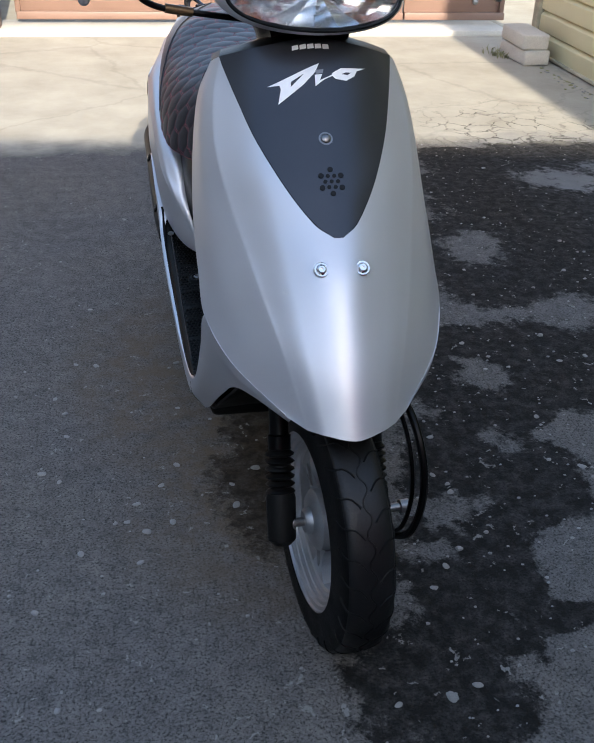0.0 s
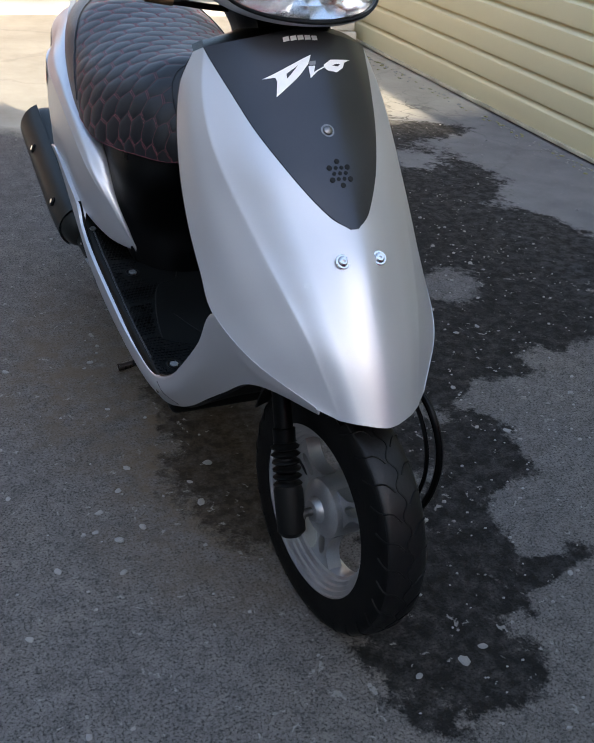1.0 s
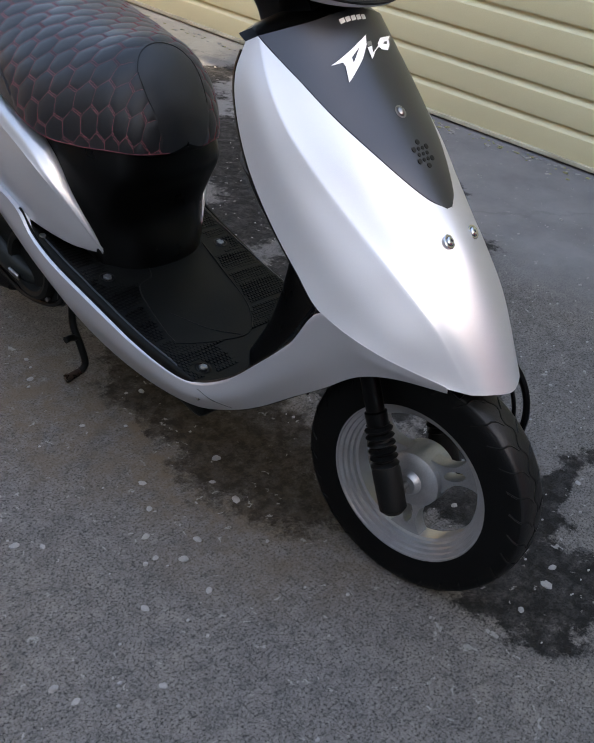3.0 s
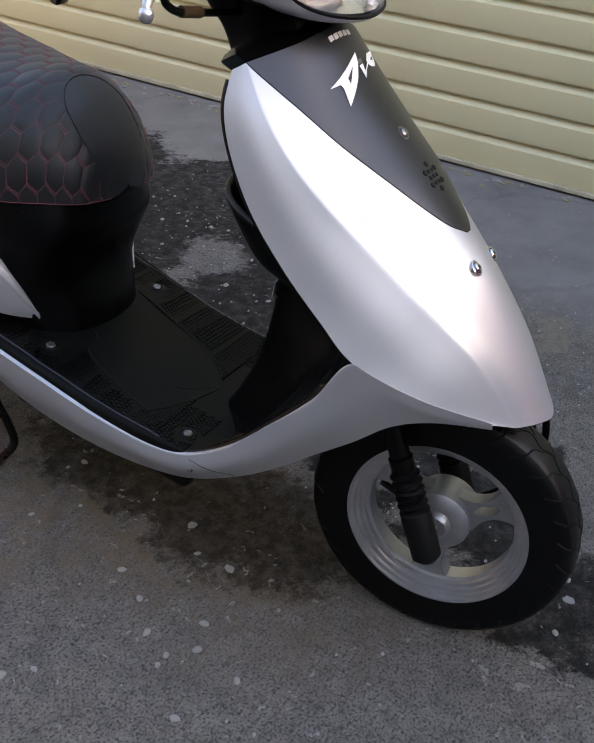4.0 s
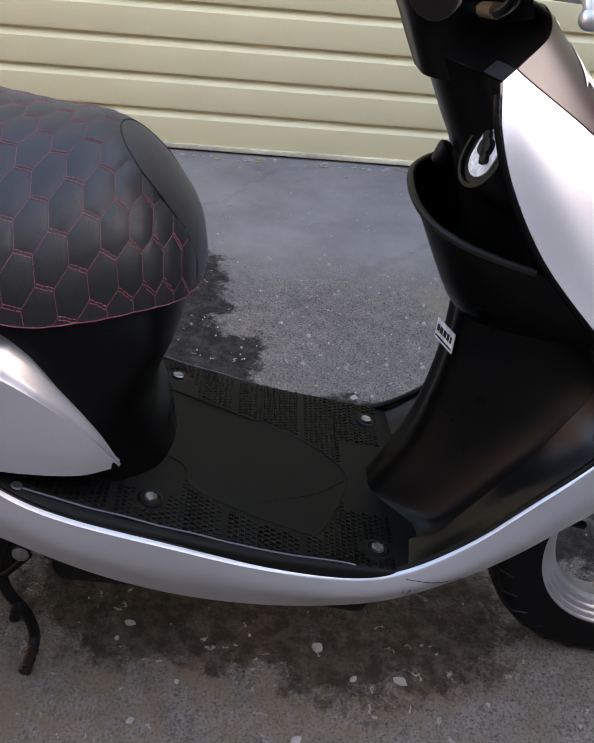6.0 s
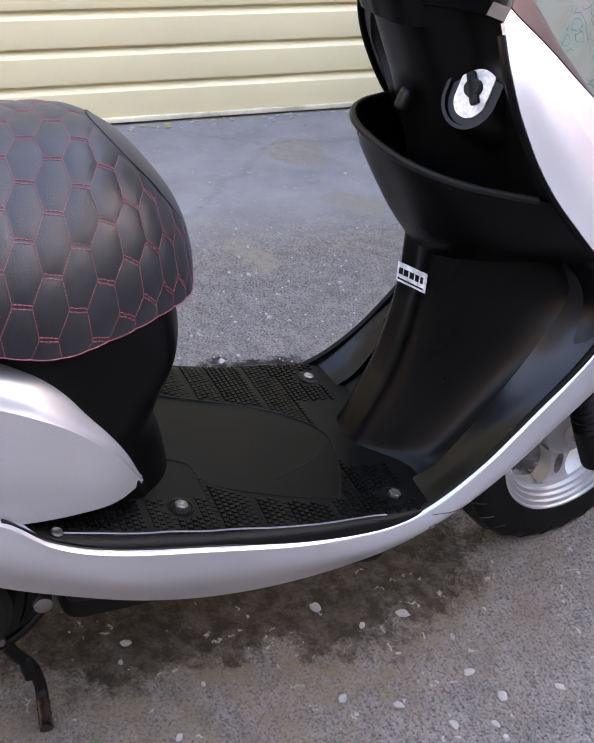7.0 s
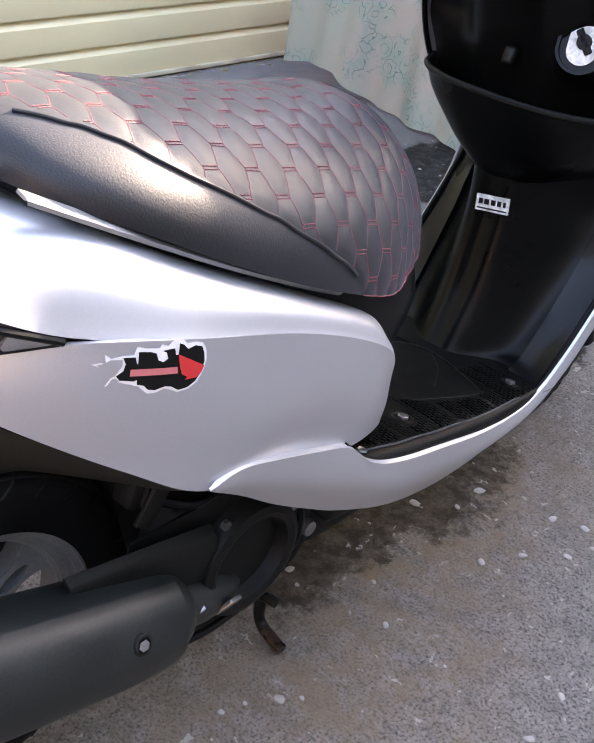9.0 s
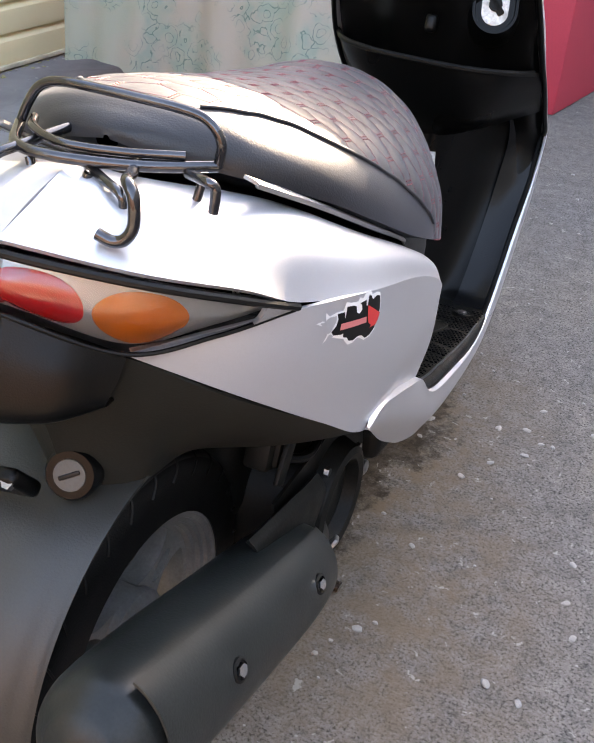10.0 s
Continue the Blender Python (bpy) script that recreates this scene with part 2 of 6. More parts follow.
    # ragged dark brown patches under the footboard
    brown_patch = union([blob(0.02, 0.36, 0.16, 0.23, 0.5), blob(0.06, 0.62, 0.15, 0.24, 0.5)])
    brown_patch = ramp(op("ADD", brown_patch, ragged), 0.38, 0.60)
    base = blend(op("MULTIPLY", soil, ramp(noise_at(14, 7, 0.7).outputs["Fac"], 0.34, 0.60, 0.05, 0.85)), base, (0.118, 0.088, 0.058))
    patchy = ramp(noise_at(30, 8, 0.75).outputs["Fac"], 0.38, 0.56, 0.72, 1.0)
    base = blend(op("MULTIPLY", op("MULTIPLY", dark, patchy), 0.95), base, (0.0075, 0.007, 0.0066))
    base = blend(op("MULTIPLY", brown_patch, ramp(noise_at(34, 8, 0.75).outputs["Fac"], 0.34, 0.58, 0.45, 0.96)), base, (0.022, 0.0165, 0.0115))
    base = blend(op("MULTIPLY", small, 0.8), base, (0.24, 0.23, 0.215))
    pits = ramp(op("ADD", union([blob(1.70, -0.30, 0.13, 0.10, 0.5), blob(1.28, -0.30, 0.10, 0.07, 0.5), blob(1.05, 0.10, 0.10, 0.05, 0.5)]), ragged), 0.45, 0.6)
    base = blend(op("MULTIPLY", pits, ramp(noise_at(40, 5).outputs["Fac"], 0.35, 0.6, 0.2, 0.9)), base, (0.15, 0.135, 0.105))
    pale = blend(ramp(noise_at(3, 8, 0.65).outputs["Fac"], 0.3, 0.7), (0.29, 0.265, 0.215), (0.40, 0.37, 0.31))
    sep2 = n.new("ShaderNodeSeparateXYZ")
    l.new(co, sep2.inputs["Vector"])
    edge = op("ADD", sep2.outputs["Y"], op("MULTIPLY", op("SUBTRACT", warp.outputs["Fac"], 0.5), 0.5))
    base = blend(ramp(edge, 2.45, 2.65), base, pale)
    crack = n.new("ShaderNodeTexVoronoi")
    crack.feature = "DISTANCE_TO_EDGE"
    crack.inputs["Scale"].default_value = 10.5
    l.new(warped, crack.inputs["Vector"])
    zone = blob(1.45, 2.65, 0.42, 0.45, 0.4)
    line = op("MULTIPLY", ramp(crack.outputs["Distance"], 0.045, 0.012), op("MULTIPLY", zone, ramp(noise_at(5, 5).outputs["Fac"], 0.40, 0.56)))
    base = blend(op("MULTIPLY", line, 0.8), base, (0.05, 0.045, 0.04))
    long_crack = n.new("ShaderNodeTexVoronoi")
    long_crack.feature = "DISTANCE_TO_EDGE"
    long_crack.inputs["Scale"].default_value = 0.9
    l.new(warped, long_crack.inputs["Vector"])
    line2 = ramp(long_crack.outputs["Distance"], 0.010, 0.003)
    base = blend(op("MULTIPLY", line2, 0.12), base, (0.02, 0.02, 0.02))
    l.new(base, b.inputs["Base Color"])
    b.inputs["Roughness"].default_value = 0.85
    b.inputs["Specular IOR Level"].default_value = 0.1
    high = op("ADD", op("MULTIPLY", grit.outputs["Fac"], 1.0), op("MULTIPLY", speck.outputs["Fac"], 0.4))
    high = op("SUBTRACT", high, op("MULTIPLY", line, 1.5))
    bp = n.new("ShaderNodeBump")
    bp.inputs["Strength"].default_value, bp.inputs["Distance"].default_value = 0.55, 0.004
    l.new(high, bp.inputs["Height"])
    l.new(bp.outputs["Normal"], b.inputs["Normal"])
    return m


ASPHALT = ground_material()


def cloth_material():
    """A faded towel cloth: grey-green and pinkish ground with scrolled teal flower outlines in clusters."""
    m = bpy.data.materials.new("flowered_cloth")
    m.use_nodes = True
    n, l = m.node_tree.nodes, m.node_tree.links
    b = n["Principled BSDF"]
    b.inputs["Roughness"].default_value = 0.9
    co = n.new("ShaderNodeTexCoord").outputs["Object"]

    def noise_at(scale, detail, vector=None):
        t = n.new("ShaderNodeTexNoise")
        t.inputs["Scale"].default_value, t.inputs["Detail"].default_value = scale, detail
        l.new(vector or co, t.inputs["Vector"])
        return t

    def ramp(value, lo, hi, a=0.0, c=1.0):
        r = n.new("ShaderNodeMapRange")
        r.inputs["From Min"].default_value, r.inputs["From Max"].default_value = lo, hi
        r.inputs["To Min"].default_value, r.inputs["To Max"].default_value = a, c
        l.new(value, r.inputs["Value"])
        return r.outputs["Result"]

    def op(kind, a, c=0.0):
        x = n.new("ShaderNodeMath")
        x.operation = kind
        for i, v in enumerate((a, c)):
            if isinstance(v, float):
                x.inputs[i].default_value = v
            else:
                l.new(v, x.inputs[i])
        return x.outputs["Value"]

    def blend(fac, a, c):
        x = n.new("ShaderNodeMixRGB")
        l.new(fac, x.inputs["Fac"])
        for key, v in (("Color1", a), ("Color2", c)):
            if isinstance(v, tuple):
                x.inputs[key].default_value = (*v, 1)
            else:
                l.new(v, x.inputs[key])
        return x.outputs["Color"]

    warp = n.new("ShaderNodeVectorMath")
    warp.operation = "MULTIPLY_ADD"
    warp.inputs[1].default_value = (0.045, 0.045, 0.045)
    l.new(noise_at(22, 2).outputs["Color"], warp.inputs[0])
    l.new(co, warp.inputs[2])
    petals = n.new("ShaderNodeTexVoronoi")
    petals.inputs["Scale"].default_value = 17
    l.new(warp.outputs["Vector"], petals.inputs["Vector"])
    curls = op("ABSOLUTE", op("SINE", op("MULTIPLY", petals.outputs["Distance"], 11.0)))
    line = ramp(curls, 0.30, 0.08)
    cluster = ramp(noise_at(6.5, 2).outputs["Fac"], 0.44, 0.54)
    fine = noise_at(120, 3)
    ground = blend(ramp(noise_at(4.0, 3).outputs["Fac"], 0.42, 0.60), (0.250, 0.258, 0.212), (0.300, 0.258, 0.220))
    wash = blend(op("MULTIPLY", cluster, ramp(noise_at(24, 3).outputs["Fac"], 0.40, 0.60, 0.2, 0.75)), ground, (0.185, 0.240, 0.205))
    print_colour = blend(op("MULTIPLY", op("MULTIPLY", line, cluster), ramp(fine.outputs["Fac"], 0.30, 0.55, 0.45, 0.9)), wash, (0.060, 0.112, 0.102))
    l.new(print_colour, b.inputs["Base Color"])
    bp = n.new("ShaderNodeBump")
    bp.inputs["Strength"].default_value, bp.inputs["Distance"].default_value = 0.4, 0.003
    l.new(fine.outputs["Fac"], bp.inputs["Height"])
    l.new(bp.outputs["Normal"], b.inputs["Normal"])
    return m


CLOTH = cloth_material()


# ---- mesh helpers ----
def part(name, bm, mat, parent=None, label="", sharp=35):
    """One bmesh as one mesh object, under a thing or a part."""
    me = bpy.data.meshes.new(name)
    bmesh.ops.recalc_face_normals(bm, faces=bm.faces)
    bm.to_mesh(me)
    bm.free()
    for p in me.polygons:
        p.use_smooth = True
    me.set_sharp_from_angle(angle=radians(sharp))
    me.materials.append(mat)
    ob = new(name, me)
    ob.parent = parent
    if label:
        tagged(ob, label)
    return ob


def spline(points, count):
    """A smooth curve through the points, with as many samples as asked for, even in the points' index."""
    p = np.asarray(points, float)
    p = np.vstack([2 * p[0] - p[1], p, 2 * p[-1] - p[-2]])
    u = np.linspace(0, len(p) - 3, count)
    i = np.minimum(u.astype(int), len(p) - 4)
    f = (u - i)[:, None]
    a, b, c, d = p[i], p[i + 1], p[i + 2], p[i + 3]
    return 0.5 * (2 * b + (c - a) * f + (2 * a - 5 * b + 4 * c - d) * f**2 + (3 * b - a - 3 * c + d) * f**3)


def skin(curves, along, across):
    """A grid of points over curves that run alongside one another."""
    rows = np.stack([spline(c, along) for c in curves])
    return np.stack([spline(rows[:, k], across) for k in range(along)], 1)


def add_grid(bm, g, wrap=False):
    v = [[bm.verts.new(p) for p in row] for row in g]
    for a, b in zip(v, v[1:]):
        n = len(a)
        for k in range(n if wrap else n - 1):
            quad = [a[k], a[(k + 1) % n], b[(k + 1) % n], b[k]]
            if len({tuple(np.round(q.co, 6)) for q in quad}) > 2:
                bm.faces.new(quad)
    return v


def normals(g):
    du, dv = np.gradient(g, axis=0), np.gradient(g, axis=1)
    n = np.cross(du, dv)
    return n / np.maximum(np.linalg.norm(n, axis=-1, keepdims=True), 1e-9)


def facing(g, inside):
    """The grid's normals, turned away from a point inside."""
    n = normals(g)
    return n if (n * (g - np.asarray(inside))).sum() > 0 else -n


def shell(bm, g, thick, inside=(0.0, 0.6, 0.4)):
    """A grid as a wall of that thickness, on the side of the point inside, closed round the rim."""
    inner = g - facing(g, inside) * thick
    a, b = add_grid(bm, g), add_grid(bm, inner)
    rim = lambda v: v[0] + [r[-1] for r in v[1:]] + v[-1][-2::-1] + [r[0] for r in v[-2:0:-1]]
    ra, rb = rim(a), rim(b)
    for k in range(len(ra)):
        bm.faces.new((ra[k], ra[(k + 1) % len(ra)], rb[(k + 1) % len(ra)], rb[k]))
    bmesh.ops.remove_doubles(bm, verts=bm.verts, dist=1e-6)


FLIP = np.array((-1.0, 1.0, 1.0))


def tube(bm, points, radius, seg=12, count=None, closed=False):
    """A round bar along a smooth curve; the radius may be a list, one for each point."""
    pts = spline(points, count or 8 * len(points)) if len(points) > 2 else np.asarray(points, float)
    rad = np.full(len(pts), radius) if np.isscalar(radius) else spline(np.asarray(radius, float)[:, None], len(pts))[:, 0] if len(points) > 2 else np.asarray(radius, float)
    tan = np.gradient(pts, axis=0)
    tan /= np.maximum(np.linalg.norm(tan, axis=1, keepdims=True), 1e-9)
    side = np.cross(tan[0], (0.31, 0.17, 0.93))
    side /= np.linalg.norm(side)
    rows = []
    for p, t, r in zip(pts, tan, rad):
        side = side - t * (side @ t)
        side /= np.linalg.norm(side)
        up = np.cross(t, side)
        a = np.linspace(0, 2 * np.pi, seg, endpoint=False)[:, None]
        rows.append(p + r * (np.cos(a) * side + np.sin(a) * up))
    v = add_grid(bm, np.array(rows), wrap=True)
    bm.faces.new(v[0])
    bm.faces.new(v[-1][::-1])


def lathe(bm, profile, centre, axis=(1, 0, 0), seg=48, closed=False):
    """A profile of (along, radius) turned round an axis."""
    ax = np.asarray(axis, float) / np.linalg.norm(axis)
    s = np.cross(ax, (0.0, 0.0, 1.0) if abs(ax[2]) < 0.9 else (0.0, 1.0, 0.0))
    s /= np.linalg.norm(s)
    t = np.cross(ax, s)
    a = np.linspace(0, 2 * np.pi, seg, endpoint=False)[:, None]
    rows = [np.asarray(centre) + ax * h + r * (np.cos(a) * s + np.sin(a) * t) for h, r in profile]
    if closed:
        rows.append(rows[0])
    v = add_grid(bm, np.array(rows), wrap=True)
    if not closed:
        for ring in (v[0], v[-1]):
            if (ring[0].co - ring[1].co).length > 1e-5:
                bm.faces.new(ring)
    bmesh.ops.remove_doubles(bm, verts=bm.verts, dist=1e-6)


def block(bm, size, m, bevel=0.0, seg=2):
    """A box with rounded edges at a pose."""
    made = bmesh.ops.create_cube(bm, size=1.0, matrix=m @ Matrix.Diagonal((*size, 1)))
    if bevel:
        edges = list({e for v in made["verts"] for e in v.link_edges})
        bmesh.ops.bevel(bm, geom=edges, offset=bevel, segments=seg, profile=0.5, affect="EDGES")


def plate(bm, outline, place, normal_depth):
    """A flat shape with a thickness: place maps (a, b, depth) to a point."""
    top = [bm.verts.new(place(a, b, normal_depth)) for a, b in outline]
    low = [bm.verts.new(place(a, b, 0.0)) for a, b in outline]
    bm.faces.new(top)
    for k in range(len(top)):
        bm.faces.new((top[k], top[k - 1], low[k - 1], low[k]))


# ---- the yard ----
bm = bmesh.new()
bmesh.ops.create_grid(bm, x_segments=2, y_segments=2, size=60)
tagged(part("ground", bm, ASPHALT), "old grey asphalt yard with dark oil stains and pale concrete", "ground", kind="structure")

WALL_X, BOARD, LEAN = 2.078, 0.1117, 1.15
wall = new("wall_east")
tagged(wall, "house wall of yellow painted horizontal metal siding boards", "wall", kind="structure")
bm = bmesh.new()
block(bm, (0.16, 12.2, 3.2), pose(WALL_X + 0.10, -1.86, 1.6), 0.0)
part("wall_core", bm, SIDING, wall)
bm = bmesh.new()
block(bm, (0.030, 12.2, 0.016), pose(WALL_X - 0.002, -1.86, 0.0155), 0.003)
part("base_strip", bm, TRIMW, wall, "pale metal strip along the foot")
bm = bmesh.new()
outline = [(0.0, 0.0), (-0.016, 0.002), (-0.018, 0.008), (-0.0165, 0.084), (-0.011, 0.092), (0.003, 0.104), (0.006, BOARD + 0.004), (0.012, BOARD + 0.004), (0.012, 0.0)]
for y in (-7.96, 4.24):
    ring = [bm.verts.new((WALL_X + 0.012 + x, y, z)) for x, z in outline]
    bm.faces.new(ring)
    if y < 0:
        first = ring
for k in range(len(first)):
    bm.faces.new((first[k], first[k - 1], ring[k - 1], ring[k]))
board = part("siding_board", bm, SIDING, wall, sharp=25)
board.location.z = 0.020
for k in range(1, 28):
    b = bpy.data.objects.new("siding_board", board.data)
    scene.collection.objects.link(b)
    b.parent, b.location = wall, (0, 0, 0.020 + BOARD * k)
bm = bmesh.new()
block(bm, (0.07, 0.07, 3.2), pose(WALL_X + 0.01, 4.27, 1.6), 0.006)
part("corner_trim", bm, TRIMW, wall, "pale vertical corner post")
wall.matrix_basis = pose(0, 0, 0, 0, 0, -LEAN)  # the house stands slightly out of square with the yard

gate = new("gate")
tagged(gate, "brown painted sheet metal gate over a concrete sill", "gate", kind="structure")
for x0, x1 in ((-0.78, 1.55), (1.56, 2.22), (-3.2, -0.9)):
    bm = bmesh.new()
    block(bm, (x1 - x0, 0.02, 1.9), pose((x0 + x1) / 2, 4.90, 1.05), 0.003)
    part("sheet", bm, GATE, gate)
    for z in (0.085, 2.0):
        bm = bmesh.new()
        block(bm, (x1 - x0, 0.045, 0.045), pose((x0 + x1) / 2, 4.885, z), 0.005)
        part("rail", bm, GATE, gate)
for x in (-0.77, 0.37, 1.53, 2.20):
    bm = bmesh.new()
    block(bm, (0.03, 0.035, 1.9), pose(x, 4.888, 1.05), 0.004)
    part("stile", bm, GATE, gate)
bm = bmesh.new()
block(bm, (0.13, 0.13, 2.3), pose(-0.93, 4.80, 1.15), 0.008)
part("post", bm, GATE, gate)
bm = bmesh.new()
lathe(bm, [(0, 0.0), (0, 0.018), (-0.012, 0.018), (-0.02, 0.010), (-0.022, 0.0)], (2.02, 4.885, 0.17), (0, 1, 0), 16)
part("knob", bm, STEEL, gate)
bm = bmesh.new()
block(bm, (5.2, 0.34, 0.05), pose(-0.4, 4.85, 0.012), 0.02)
tagged(part("gate_sill", bm, CONCRETE), "rough pale concrete sill under the gate", "sill", kind="structure")

# unseen walls added round the yard; the south one casts its shade
for name, w, d, h, m, mat, text in (
    ("wall_south", 30, 0.3, 3.75, pose(0.02, -6.15, 1.875, 0, 0, -9.1), BOUNCE_WALL, "unseen wall added to shade the yard, pale to bounce light"),
    ("wall_west", 0.3, 16, 4.4, pose(-4.6, 1.5, 2.2), PLASTER, "unseen plain plastered wall added on the west side"),
    ("wall_north", 30, 0.3, 2.2, pose(-2, 6.4, 1.1), PLASTER, "plain wall beyond the gate"),
):
    bm = bmesh.new()
    block(bm, (w, d, h), m, 0.01)
    tagged(part(name, bm, mat), text, "wall", kind="structure")
bm = bmesh.new()
block(bm, (1.9, 3.6, 1.75), pose(0.773, -3.807, 0.875, 0, 0, -9.1), 0.01)
tagged(part("wall_red", bm, REDWALL), "low outhouse with red painted walls", "wall", kind="structure")


def concrete_block(x, y, z, turn):
    bm = bmesh.new()
    block(bm, (0.15, 0.34, 0.08), Matrix.Identity(4), 0.012, 3)
    for v in bm.verts:
        v.co += noise.noise_vector(v.co * 14) * 0.004
    ob = tagged(part("concrete_block", bm, CONCRETE), "pale weathered concrete block stacked by the wall corner", "block", "blocks by the wall")
    ob.matrix_basis = pose(x, y, z, 0, 0, turn)


concrete_block(2.015, 4.03, 0.042, 2)
concrete_block(2.012, 4.04, 0.124, -2)


def cloth_cover():
    """A flowered towel hung over a low rail, with folds."""
    rows = []
    for s in np.linspace(0, 1, 40):
        row = []
        for t in np.linspace(0, 1, 90):
            x = 1.78 - 1.12 * t
            fold = 0.035 * math.sin(9 * t + 0.8) + 0.018 * math.sin(23 * t + 2 * s) + 0.010 * math.sin(47 * t + 1)
            hem = 0.09 - 0.42 * max(0.0, t - 0.22) + 0.012 * math.sin(14 * t)
            hem = max(0.012, hem)
            z = 0.92 + (hem - 0.92) * s
            row.append((x + 0.02 * math.sin(5 * s + 9 * t) * s, -1.25 + 0.09 * s + 0.16 * max(0.0, t - 0.3) * s**3 + fold * (0.25 + 0.75 * s), z))
        rows.append(row)
    bm = bmesh.new()
    shell(bm, np.array(rows), 0.004)
    return tagged(part("hanging_towel", bm, CLOTH, sharp=80), "pale towel with teal flower print hanging near the wall", "towel")


cloth_cover()
bm = bmesh.new()
tube(bm, [(1.25, -1.33, 0.0), (1.25, -1.33, 0.93)], 0.012)
tube(bm, [(0.75, -1.33, 0.0), (0.75, -1.33, 0.93)], 0.012)
tube(bm, [(1.78, -1.275, 0.915), (0.66, -1.275, 0.915)], 0.012)
tube(bm, [(1.25, -1.33, 0.92), (1.25, -1.275, 0.915)], 0.012)
tube(bm, [(0.75, -1.33, 0.92), (0.75, -1.275, 0.915)], 0.012)
tagged(part("drying_rail", bm, STEEL), "steel rail that carries the hanging towel", "rail")

# ---- the scooter ----
scooter = new("scooter")
tagged(scooter, "silver motor scooter with black quilted seat standing on its centre stand", "scooter")


def both(name, make, mat, label="", sharp=35):
    """The same part on the right and, mirrored, on the left."""
    made = []
    for k in (np.ones(3), FLIP):
        bm = bmesh.new()
        make(bm, k)
        made.append(part(name, bm, mat, scooter, label, sharp))
    return made


# front cover: curves from the middle to the rear edge, from the top down
COVER_MIDDLE = [(0, 0.258, 0.85), (0, 0.205, 0.792), (0, 0.15, 0.739), (0, 0.095, 0.689), (0, 0.046, 0.641), (0, 0.003, 0.598), (0, -0.037, 0.546), (0, -0.078, 0.486), (0, -0.117, 0.419)]
COVER_FACE = [(-0.0711, 0.2668, 0.8363), (-0.0785, 0.221, 0.783), (-0.0805, 0.1725, 0.733), (-0.078, 0.123, 0.688), (-0.0726, 0.0815, 0.6448), (-0.0662, 0.0400, 0.6041), (-0.0600, -0.0045, 0.5567), (-0.0500, -0.0550, 0.4970), (-0.036, -0.1050, 0.422)]
COVER_CREASE = [(-0.127, 0.305, 0.815), (-0.141, 0.268, 0.766), (-0.145, 0.226, 0.719), (-0.14, 0.182, 0.679), (-0.13, 0.137, 0.641), (-0.118, 0.09, 0.603), (-0.104, 0.036, 0.561), (-0.084, -0.026, 0.505), (-0.06, -0.087, 0.422)]
COVER_REAR = [(-0.138, 0.318, 0.806), (-0.157, 0.314, 0.765), (-0.167, 0.295, 0.715), (-0.174, 0.258, 0.655), (-0.178, 0.205, 0.597), (-0.177, 0.15, 0.545), (-0.174, 0.099, 0.502), (-0.145, 0.02, 0.466), (-0.085, -0.062, 0.43)]
COVER = [COVER_MIDDLE, COVER_FACE, COVER_CREASE, COVER_REAR]
BADGE_EDGE = spline([(0.0, 0.667), (0.125, 0.505), (0.25, 0.388), (0.375, 0.268), (0.44, 0.190), (0.482, 0.120), (0.503, 0.055), (0.511, 0.02), (0.512, 0.0)], 90)


def cover_point(u, v, lift=0.0):
    """A place on the front cover: u from the middle (0) to the rear edge (1 or -1 on the left), v from the top (0) to the nose (1)."""
    side, u = (-1.0 if u < 0 else 1.0), abs(u)
    def at(a, b):
        i, j = (a + 1) / 2 * 192, b * 160
        i0, j0 = min(int(i), 191), min(int(j), 159)
        f, h = i - i0, j - j0
        return (BIG[i0, j0] * (1 - f) + BIG[i0 + 1, j0] * f) * (1 - h) + (BIG[i0, j0 + 1] * (1 - f) + BIG[i0 + 1, j0 + 1] * f) * h

    p = at(u, v)
    if lift:
        n = np.cross(at(min(u + 0.01, 1), v) - at(max(u - 0.01, -1), v), at(u, min(v + 0.01, 1)) - at(u, max(v - 0.01, 0)))
        n /= np.linalg.norm(n)
        p = p + lift * (n if n[1] < 0 else -n)
    return p * np.array((side, 1, 1))


COVER_MIRROR = [[tuple(np.array(p) * FLIP) for p in c] for c in COVER[:0:-1]] + COVER
front_face, side_face = skin(COVER_MIRROR[1:-1], 161, 129), []
for s in (1, -1):
    k, e = spline(COVER[2], 161), spline(COVER[3], 161)
    bulge = np.stack([np.array((-0.006, -0.004, -0.002)) * math.sin(math.pi * min(1, j / 150)) for j in range(161)])
    side_face.append(np.stack([spline([k[j], (k[j] + e[j]) / 2 + bulge[j], e[j]], 33) for j in range(161)], 1) * (s, 1, 1))
BIG = np.concatenate([side_face[1][:0:-1], front_face, side_face[0][1:]])  # [across, along]
for turn in range(1):
    for s in (32, 160):
        for j in range(161):
            BIG[s - 4 : s + 5, j] = (BIG[s - 5 : s + 4, j] + BIG[s - 4 : s + 5, j] * 2 + BIG[s - 3 : s + 6, j]) / 4


